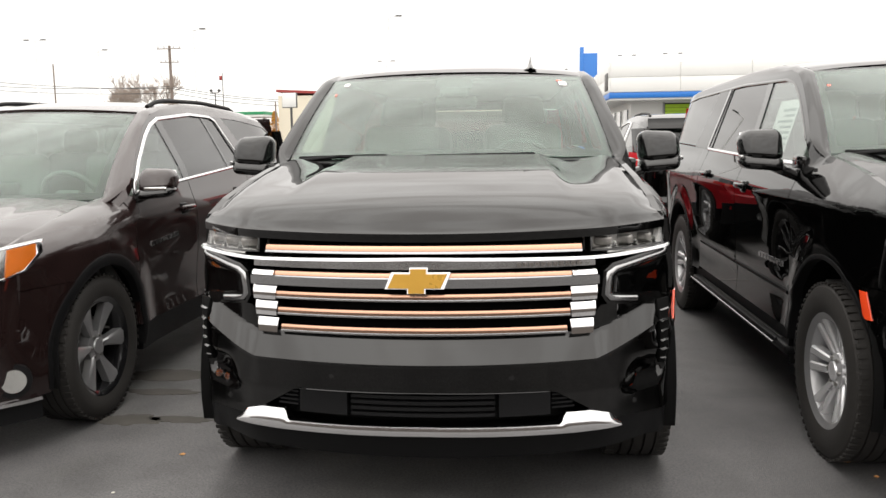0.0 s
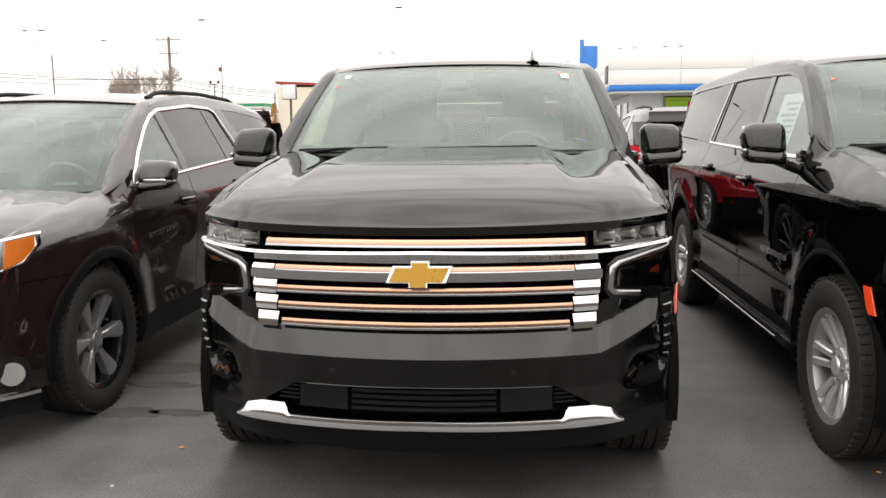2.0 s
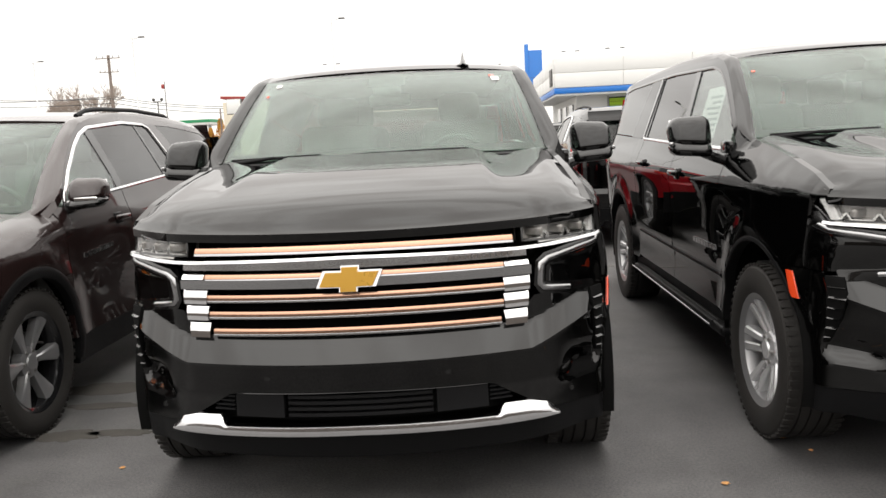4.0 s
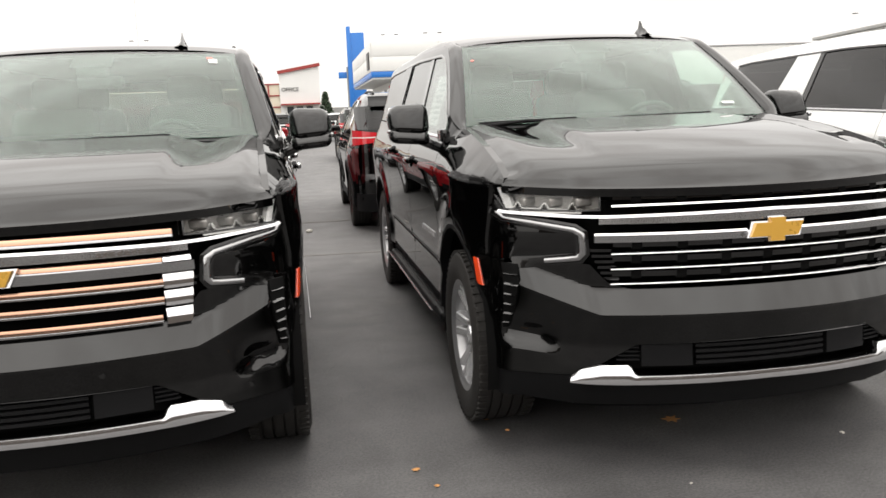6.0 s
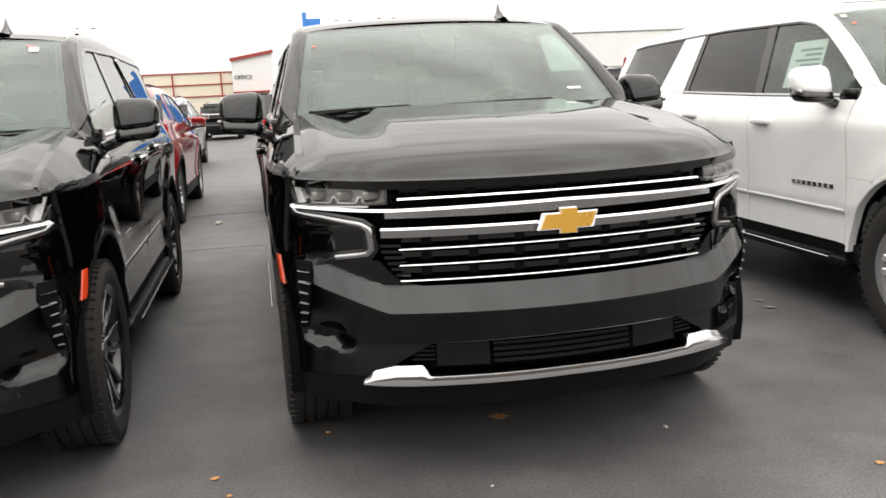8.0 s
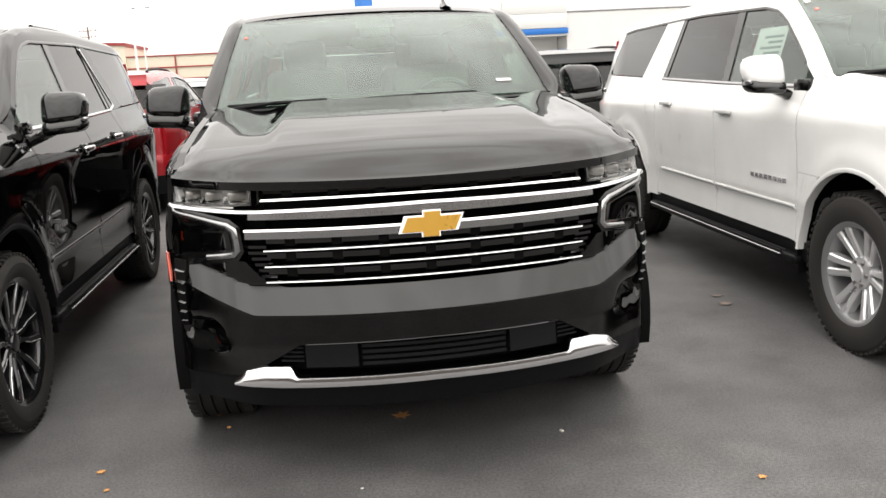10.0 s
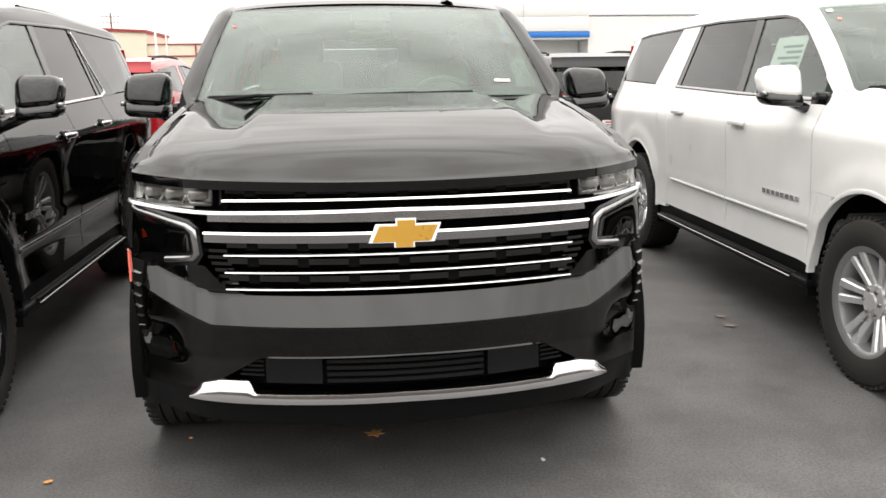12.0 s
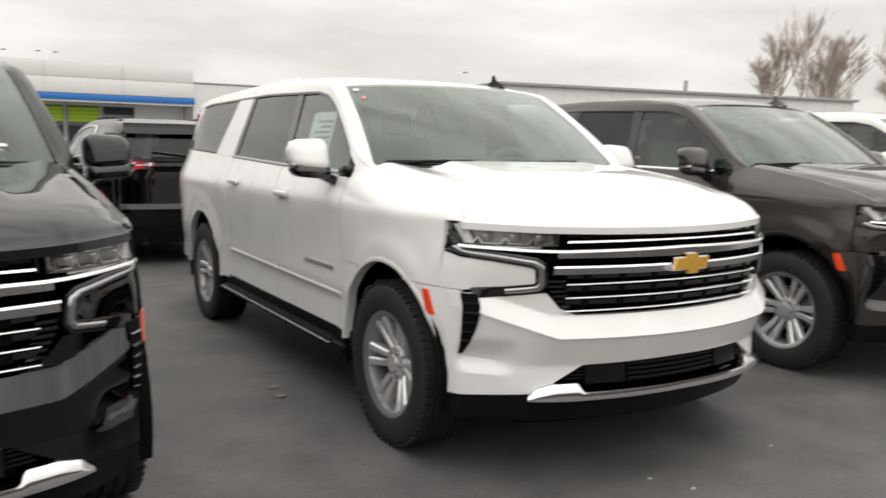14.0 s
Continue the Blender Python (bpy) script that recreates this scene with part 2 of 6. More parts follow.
class End:
    """The front or rear skin of a car: points by x and z. curve: y behind the outermost point by half-width."""

    def __init__(self, curve, depth, y0=0.0, sign=1.0, taper=0.0):
        xs, ys = (np.array(v, float) for v in zip(*curve))
        fine = np.linspace(0, xs[-1], 240)
        # rounded by a running mean
        y = np.interp(fine, xs, ys)
        for k in (9, 7, 5):
            pad = np.concatenate([y[k:0:-1], y, y[-1] + (np.arange(k) + 1) * (y[-1] - y[-2])])
            y = np.convolve(pad, np.ones(2 * k + 1) / (2 * k + 1), "valid")
        self.xs, self.ys = fine, y - y[0]
        self.arc = np.concatenate([[0], np.cumsum(np.hypot(np.diff(fine), np.diff(self.ys)))])
        self.depth, self.y0, self.sign, self.taper = depth, y0, sign, taper

    def pt(self, x, z, off=0.0):
        ax = abs(x)
        y = float(np.interp(ax, self.xs, self.ys))
        e = 0.004
        slope = (float(np.interp(ax + e, self.xs, self.ys)) - float(np.interp(max(0, ax - e), self.xs, self.ys))) / (ax + e - max(0, ax - e))
        n = math.hypot(slope, 1)
        ox, oy = slope / n * off, -off / n
        squeeze = 1 - self.taper * soft((z - 0.90) / 0.25) * min(1.0, ax) ** 3
        return Vector(((1 if x >= 0 else -1) * (ax + ox) * squeeze, self.y0 + self.sign * (y + self.depth(z, ax) + oy), z))

    def spread(self, x0, x1, n):
        sgn = lambda v: 1 if v >= 0 else -1
        a = [sgn(v) * np.interp(abs(v), self.xs, self.arc) for v in (x0, x1)]
        s = np.linspace(a[0], a[1], n)
        return [sgn(v) * float(np.interp(abs(v), self.arc, self.xs)) for v in s]


class Side:
    """A flank of a car: points by y and z. s: +1 or -1."""

    def __init__(self, width, s):
        self.width, self.s = width, s

    def pt(self, y, z, off=0.0):
        return Vector((self.s * (self.width(y, z) + off), y, z))

    def spread(self, a, b, n):
        return list(np.linspace(a, b, n))


def strip(name, skin, a0, a1, lo, hi, mat, parent, n=16, m=4, off=0.0, thick=0.02, label="", lean0=0.0, lean1=0.0, cols=None, sharp=32, tilt=0.0):
    """A panel on a skin between two lines, from a0 to a1. lean: how far its ends move along towards the top. tilt: how far the top edge leans back."""
    lo, hi = fn(lo), fn(hi)
    cs = cols or skin.spread(a0, a1, n)
    f = np.zeros((len(cs), m, 3))
    b = np.zeros((len(cs), m, 3))
    for i, c in enumerate(cs):
        q = (c - a0) / (a1 - a0)
        lean = lean0 * (1 - q) + lean1 * q
        for j in range(m):
            t = j / (m - 1)
            cc = c + lean * t
            z = lo(c) * (1 - t) + hi(cc if lean else c) * t
            k = fn(tilt)(c)
            f[i, j], b[i, j] = skin.pt(cc, z, off - k * t ** 2.2), skin.pt(cc, z, off - k - thick)
    v, faces = grid_solid(f, b)
    return link_mesh(name, v, faces, mat, parent, label, sharp)


def ribbon(name, skin, path, width, mat, parent, off=0.01, thick=0.02, step=0.05, closed=False, label="", crown=0.5):
    """A moulding with a rounded face along a path on a skin."""
    pts = [Vector(p) for p in path]
    if closed:
        pts.append(pts[0])
    fine = []
    for p, q in zip(pts, pts[1:]):
        k = max(1, int((q - p).length / step))
        fine += [p.lerp(q, i / k) for i in range(k)]
    if not closed:
        fine.append(pts[-1])
    rows = []
    L = len(fine)
    for i, p in enumerate(fine):
        prev = fine[i - 1] if (i or closed) else None
        nxt = fine[(i + 1) % L] if (i < L - 1 or closed) else None
        d0 = (p - prev).normalized() if prev is not None else (nxt - p).normalized()
        d1 = (nxt - p).normalized() if nxt is not None else d0
        d = (d0 + d1).normalized()
        nrm = Vector((-d.y, d.x))
        scale = 1 / max(0.5, d.dot(d1))
        row = []
        for w, o in ((-0.5, off - thick), (-0.5, off * (1 - crown)), (-0.25, off), (0.25, off), (0.5, off * (1 - crown)), (0.5, off - thick)):
            u = p + nrm * (w * width * scale)
            row.append(skin.pt(u.x, u.y, o))
        rows.append(row)
    verts = [v for r in rows for v in r]
    faces = []
    for i in range(L if closed else L - 1):
        j = (i + 1) % L
        for k in range(6):
            k2 = (k + 1) % 6
            faces.append((i * 6 + k, i * 6 + k2, j * 6 + k2, j * 6 + k))
    if not closed:
        faces += [tuple(range(6)), tuple((L - 1) * 6 + k for k in range(6))]
    return link_mesh(name, verts, faces, mat, parent, label, 50)


def sheet(name, fun, us, vs, mat, parent, thick=(0, 0, -0.02), label="", sharp=32):
    f = np.array([[fun(u, v) for v in vs] for u in us], float)
    v, faces = grid_solid(f, f + np.array(thick))
    return link_mesh(name, v, faces, mat, parent, label, sharp)


def revolve(profile, seg, axis_at=(0, 0, 0)):
    """Revolves (x, r) points round the x axis."""
    verts, faces = [], []
    n = len(profile)
    for i in range(seg):
        a = 2 * math.pi * i / seg
        for x, r in profile:
            verts.append((axis_at[0] + x, axis_at[1] + r * math.cos(a), axis_at[2] + r * math.sin(a)))
    for i in range(seg):
        for k in range(n - 1):
            a, b = i * n + k, ((i + 1) % seg) * n + k
            faces.append((a, a + 1, b + 1, b))
    return verts, faces


# ---- wheels ----
def wheel(parent, x, y, r, rim_r, side, style, width=0.27):
    """Tyre and rim; side: +1 faces +x. style: six_split, six_wide or dark_split."""
    hub = new("wheel")
    hub.parent = parent
    hub.location = (x, y, r)
    s = side
    w = width / 2
    prof = [(-w * 0.72, rim_r), (-w, rim_r + 0.03), (-w * 1.04, (r + rim_r) / 2), (-w * 0.96, r - 0.022), (-w * 0.86, r - 0.006)]
    for g in (-0.52, -0.18, 0.18, 0.52):
        prof += [(w * (g - 0.035), r), (w * (g - 0.03), r - 0.011), (w * (g + 0.03), r - 0.011), (w * (g + 0.035), r)]
    prof += [(w * 0.86, r - 0.006), (w * 0.96, r - 0.022), (w * 1.04, (r + rim_r) / 2 + 0.012), (w * 1.035, (r + rim_r) / 2 + 0.006), (w * 1.04, (r + rim_r) / 2), (w, rim_r + 0.03), (w * 0.93, rim_r + 0.008), (w * 0.72, rim_r)]
    v, f = revolve([(s * a, b) for a, b in prof], 72)
    tyre = link_mesh("tyre", v, f, RUBBER, hub, "black rubber tyre", 25)
    # shoulder sipes
    bm = bmesh.new()
    for k in range(60):
        a = 2 * math.pi * k / 60
        for sx in (-0.8, 0.8):
            turn = Matrix.Rotation(a, 4, "X")
            p = turn @ Vector((sx * w, 0, r - 0.0045))
            box(bm, (w * 0.30, 0.020, 0.012), p, turn=turn)
    part("tread_block", bm, RUBBER, tyre)["kind"] = "stuff"
    mat = {"six_split": ALLOY, "six_wide": GREYALLOY, "dark_split": DARKALLOY}[style]
    barrel = DARKALLOY if style != "six_split" else GREYALLOY
    v, f = revolve([(s * -w * 0.7, rim_r - 0.002), (s * -w * 0.5, rim_r - 0.03), (s * w * 0.4, rim_r - 0.035), (s * w * 0.80, rim_r - 0.022), (s * w * 0.90, rim_r - 0.004), (s * w * 0.93, rim_r + 0.008), (s * w * 0.80, rim_r + 0.01)], 48)
    rim = link_mesh("rim", v, f, barrel, hub)
    v, f = revolve([(s * -0.02, 0.03), (s * -0.02, rim_r * 0.62), (s * 0.0, rim_r * 0.62), (s * 0.0, 0.03)], 32)
    link_mesh("brake_disc", v, f, STEEL, hub)
    v, f = revolve([(s * -w * 0.6, 0.0), (s * -w * 0.6, rim_r * 0.98)], 32)
    link_mesh("wheel_back", v, f, MATT, hub)
    face = w * 0.80
    count = 6

    def spoke(points, x_in, x_out, depth, m):
        """points: half outline (r, half-width, shift) from the hub out."""
        verts, faces = [], []
        rmax = points[-1][0]
        for rr, hw, sh in points:
            q = (rr - points[0][0]) / (rmax - points[0][0])
            xf = x_in * (1 - q) + x_out * q
            verts += [(s * (xf - depth), sh - hw, rr), (s * xf - s * 0.008, sh - hw, rr), (s * xf, sh - hw * 0.65, rr), (s * xf, sh + hw * 0.65, rr), (s * xf - s * 0.008, sh + hw, rr), (s * (xf - depth), sh + hw, rr)]
        for i in range(len(points) - 1):
            for k in range(6):
                k2 = (k + 1) % 6
                faces.append((i * 6 + k, i * 6 + k2, i * 6 + 6 + k2, i * 6 + 6 + k))
        faces += [tuple(range(6)), tuple(len(verts) - 6 + k for k in range(6))]
        return verts, faces

    R = rim_r - 0.012
    for k in range(count):
        rot = Matrix.Rotation(2 * math.pi * (k + 0.5) / count, 4, "X")
        vv, ff = [], []
        if style == "six_wide":
            sets = [[(0.05, 0.016, 0), (R * 0.42, 0.021, 0), (R * 0.75, 0.038, 0), (R, 0.052, 0)]]
        elif style == "six_split":
            sets = [[(0.040, 0.017, q * 0.014), (R * 0.36, 0.017, q * 0.022), (R * 0.58, 0.019, q * 0.028), (R * 0.82, 0.022, q * 0.036), (R, 0.027, q * 0.043)] for q in (-1, 1)]
        else:
            sets = [[(0.045, 0.015, q * 0.012), (R * 0.45, 0.014, q * 0.024), (R * 0.62, 0.014, q * 0.042), (R * 0.86, 0.015, q * 0.050), (R, 0.019, q * 0.052)] for q in (-1, 1)]
        for st in sets:
            v, f = spoke(st, face * (0.52 if style == "six_split" else 0.74), face * 1.04, 0.05, mat)
            o = len(vv)
            vv += [rot @ Vector(p) for p in v]
            ff += [tuple(o + i for i in q) for q in f]
        link_mesh("spoke", vv, ff, mat, rim, "", 30)
        if style == "dark_split":
            # machined bright edges of the black spokes
            for st in sets:
                q = 1 if st[-1][2] > 0 else -1
                line = []
                for i, (rr, hw, sh) in enumerate(st[1:]):
                    x_line = face * (0.74 + 0.30 * (rr - st[0][0]) / (R - st[0][0])) - 0.001
                    line.append(rot @ Vector((s * x_line, sh + q * hw * 0.8, rr)))
                pipe("spoke_edge", line, 0.0028, ALLOY, rim, "machined bright spoke edge", 5)
        nut = rot @ Vector((s * (face * 0.80), 0.0, 0.062))
        bm = bmesh.new()
        tube(bm, nut - Vector((s * 0.03, 0, 0)), nut + Vector((s * 0.004, 0, 0)), 0.011, 0.009, 6)
        part("lug_nut", bm, STEEL if style != "dark_split" else DARKALLOY, rim)
    v, f = revolve([(s * face * 0.2, 0.085), (s * face * 0.70, 0.082), (s * face * 0.78, 0.045), (s * face * 0.86, 0.042), (s * face * 0.88, 0.030), (s * face * 0.88, 0.001)], 24)
    link_mesh("hub_cap", v, f, mat, rim)
    return hub


# ---- shared parts of the cars ----
def arch_line(ya, zc, r, base):
    """The lower edge of a panel that runs over a wheel."""
    def lo(y):
        d = abs(y - ya)
        return max(base, zc + math.sqrt(r * r - d * d)) if d < r else base
    return lo


def arch_cols(a, b, ya, r, n=26):
    """Columns from a to b that crowd where the arch is steep."""
    cs = {round(v, 4) for v in np.linspace(a, b, n)}
    for k in np.linspace(-1, 1, 25):
        y = ya + r * math.sin(k * math.pi / 2)
        if a < y < b:
            cs.add(round(y, 4))
    for y in (ya - r - 0.001, ya + r + 0.001):
        if a < y < b:
            cs.add(round(y, 4))
    out = sorted(cs)
    keep = [a]
    for c in out:
        if c - keep[-1] > 0.004 and c < b - 0.004:
            keep.append(c)
    return keep + [b]


def cabin(car, dash_y, seat_ys, width, floor, belt, wheel_x):
    bm = bmesh.new()
    box(bm, (2 * width - 0.1, 0.42, 0.30), (0, dash_y, belt - 0.17), 0.08, 3)
    dash = part("dashboard", bm, TRIMDARK, car, "dark moulded dashboard")
    bm = bmesh.new()
    box(bm, (0.34, 0.05, 0.17), (0, dash_y + 0.10, belt + 0.0), 0.02)
    part("screen", bm, GLOSSBLACK, dash)
    bm = bmesh.new()
    rot = Matrix.Translation((wheel_x, dash_y + 0.34, belt - 0.03)) @ Matrix.Rotation(radians(-65), 4, "X")
    ring = 28
    pts = []
    for i in range(ring):
        a = 2 * math.pi * i / ring
        for k in range(8):
            b = 2 * math.pi * k / 8
            rr = 0.185 + 0.016 * math.cos(b)
            pts.append(bm.verts.new(rot @ Vector((rr * math.cos(a), rr * math.sin(a), 0.016 * math.sin(b)))))
    for i in range(ring):
        for k in range(8):
            j, k2 = (i + 1) % ring, (k + 1) % 8
            bm.faces.new((pts[i * 8 + k], pts[j * 8 + k], pts[j * 8 + k2], pts[i * 8 + k2]))
    box(bm, (0.16, 0.13, 0.05), rot @ Vector((0, 0, -0.02)), 0.02, turn=rot.to_3x3().to_4x4())
    box(bm, (0.36, 0.03, 0.02), rot @ Vector((0, 0, -0.01)), turn=rot.to_3x3().to_4x4())
    part("steering_wheel", bm, TRIMDARK, car)
    for row, sy in enumerate(seat_ys):
        for sx in (-0.40, 0.40):
            bm = bmesh.new()
            box(bm, (0.52, 0.52, 0.20), (sx, sy - 0.15, belt - 0.42), 0.07, 3)
            lean = Matrix.Rotation(radians(-14), 4, "X")
            box(bm, (0.50, 0.16, 0.66), (sx, sy + 0.16, belt - 0.08), 0.07, 3, lean)
            box(bm, (0.27, 0.10, 0.19), (sx, sy + 0.27, belt + 0.33), 0.045, 3, lean)
            part("seat", bm, SEAT, car, "grey upholstered seat")
    bm = bmesh.new()
    y0, y1 = dash_y - 0.25, seat_ys[-1] + 0.9
    box(bm, (2 * width - 0.02, y1 - y0, 0.06), (0, (y0 + y1) / 2, floor), 0)
    for sx in (-1, 1):
        box(bm, (0.05, y1 - y0, belt - 0.05 - floor), (sx * (width - 0.03), (y0 + y1) / 2, (belt - 0.05 + floor) / 2), 0.02)
    box(bm, (2 * width - 0.1, 0.05, belt - 0.08 - floor), (0, y0, (belt - 0.08 + floor) / 2), 0)
    part("cabin_lining", bm, INTERIOR, car)


def mirror_housing(car, door, s, x, y, z, mat, size=(0.235, 0.15, 0.235), chrome=False):
    sx, sy, sz = size

    def shape(bm):
        # outer end lower and rounder, underside rising outwards, front face bellied
        for v in bm.verts:
            q = (abs(v.co.x) - x) / (sx / 2)
            k = (v.co.z - z) / sz
            v.co.y += 0.028 * q * q + 0.075 * k + (0.030 * max(0.0, k) ** 2 if v.co.y < y else 0)
            v.co.z += (-0.022 * max(0.0, q) ** 2 if k > 0 else 0.009 * q)

    bm = bmesh.new()
    box(bm, (sx, sy, sz * 0.78), (x * s, y, z + sz * 0.11), 0.052, 5)
    shape(bm)
    m = part("mirror", bm, mat, door, "door mirror with painted cap", 40)
    bm = bmesh.new()
    box(bm, (sx * 0.985, sy * 0.985, sz * 0.36), (x * s, y + 0.002, z - sz * 0.30), 0.038, 4)
    shape(bm)
    part("mirror_base", bm, GLOSSBLACK, m, "", 40)
    bm = bmesh.new()
    box(bm, (0.20, 0.085, 0.05), (0, 0, 0), 0.016, 2)
    bmesh.ops.transform(bm, matrix=Matrix.Translation(((x - sx * 0.55) * s, y - 0.005, z - sz * 0.52)) @ Matrix.Rotation(radians(24 * -s), 4, "Y"), verts=bm.verts)
    part("mirror_arm", bm, GLOSSBLACK, m, "", 40)
    bm = bmesh.new()
    box(bm, (sx * 0.86, 0.006, sz * 0.72), (x * s, y + sy * 0.53, z + sz * 0.05), 0.002, 1)
    part("mirror_glass", bm, CHROME, m, "", 40)
    bm = bmesh.new()
    if chrome:
        box(bm, (sx * 0.62, 0.012, 0.022), (s * (x + 0.02), y - sy * 0.47, z - sz * 0.17), 0.005, 1)
        part("mirror_trim", bm, CHROME, m, "chrome mirror strip", 40)
    else:
        box(bm, (0.02, 0.06, 0.022), (s * (x + sx * 0.49), y - sy * 0.2, z - sz * 0.17), 0.005, 1)
        part("turn_signal", bm, SATIN, m, "", 40)


def door_handle(door, side, y, z, chrome, cup=None):
    bm = bmesh.new()
    p = side.pt(y, z, 0.022)
    box(bm, (0.028, 0.20, 0.036), p, 0.012, 3)
    mat = chrome
    h = part("handle", bm, mat, door, "pull handle on the door", 40)
    bm = bmesh.new()
    box(bm, (0.03, 0.11, 0.075), side.pt(y - 0.02, z - 0.005, -0.008), 0.013, 2)
    part("handle_cup", bm, cup or PLASTIC, h)


def bars_badge(name, side, y0, y1, z, h, parent, count, slope=0.0):
    """Raised lettering too small to read: a row of short bars."""
    w = (y1 - y0) / count
    for k in range(count):
        a, b = y0 + w * (k + 0.12), y0 + w * (k + 0.86)
        zz = z + slope * (k / max(1, count - 1))
        front = np.array([[side.pt(q, r, 0.006) for r in (zz, zz + h)] for q in (a, b)])
        back = np.array([[side.pt(q, r, -0.002) for r in (zz, zz + h)] for q in (a, b)])
        v, f = grid_solid(front, back)
        link_mesh(name, list(v), f, BADGE, parent, "small raised silver letter")


def well(car, x_in, x_out, ya, zc, r):
    verts, faces = [], []
    n = 20
    for i in range(n + 1):
        a = math.pi * (-0.08 + 1.16 * i / n)
        for x in (x_in, x_out):
            verts.append((x, ya - r * math.cos(a), zc + r * math.sin(a)))
    for i in range(n):
        faces.append((2 * i, 2 * i + 1, 2 * i + 3, 2 * i + 2))
    c = len(verts)
    verts.append((x_in, ya, zc - 0.1))
    for i in range(n):
        faces.append((c, 2 * i, 2 * i + 2))
    link_mesh("wheel_well", verts, faces, MATT, car, "", 30, False)


def emblem(car, skin, z, size, off):
    """A plain gold cross-shaped plate on a bright surround."""
    def plate(grow):
        w, h, cw, ch, sl = size * 0.45 + grow * 2.6, size * 0.105 + grow, size * 0.135 + grow, size * 0.180 + grow * 0.6, size * 0.10
        return [(-w, -h), (-cw, -h), (-cw, -ch), (cw - sl * 0.3, -ch), (cw - sl * 0.3, -h), (w - sl, -h), (w, h), (cw, h), (cw, ch), (-cw + sl * 0.3, ch), (-cw + sl * 0.3, h), (-w + sl, h)]
    for name, grow, o, mat in (("emblem_surround", 0.0045, off, POLISHED), ("emblem", 0.0, off + 0.014, GOLD)):
        pts = plate(grow)
        bm = bmesh.new()
        base = skin.pt(0, z, 0)
        fr = [bm.verts.new((x, base.y - o - 0.012 + abs(x) * 0.06 + (0.24 if mat is POLISHED else 0.12) * zz, z + zz)) for x, zz in pts]
        bk = [bm.verts.new((x, base.y - o + 0.02, z + zz)) for x, zz in pts]
        bm.faces.new(fr)
        bm.faces.new(bk)
        for i in range(len(fr)):
            j = (i + 1) % len(fr)
            bm.faces.new((fr[i], fr[j], bk[j], bk[i]))
        part(name, bm, mat, car, "gold cross-shaped plate" if mat is GOLD else "bright metal surround", 20)


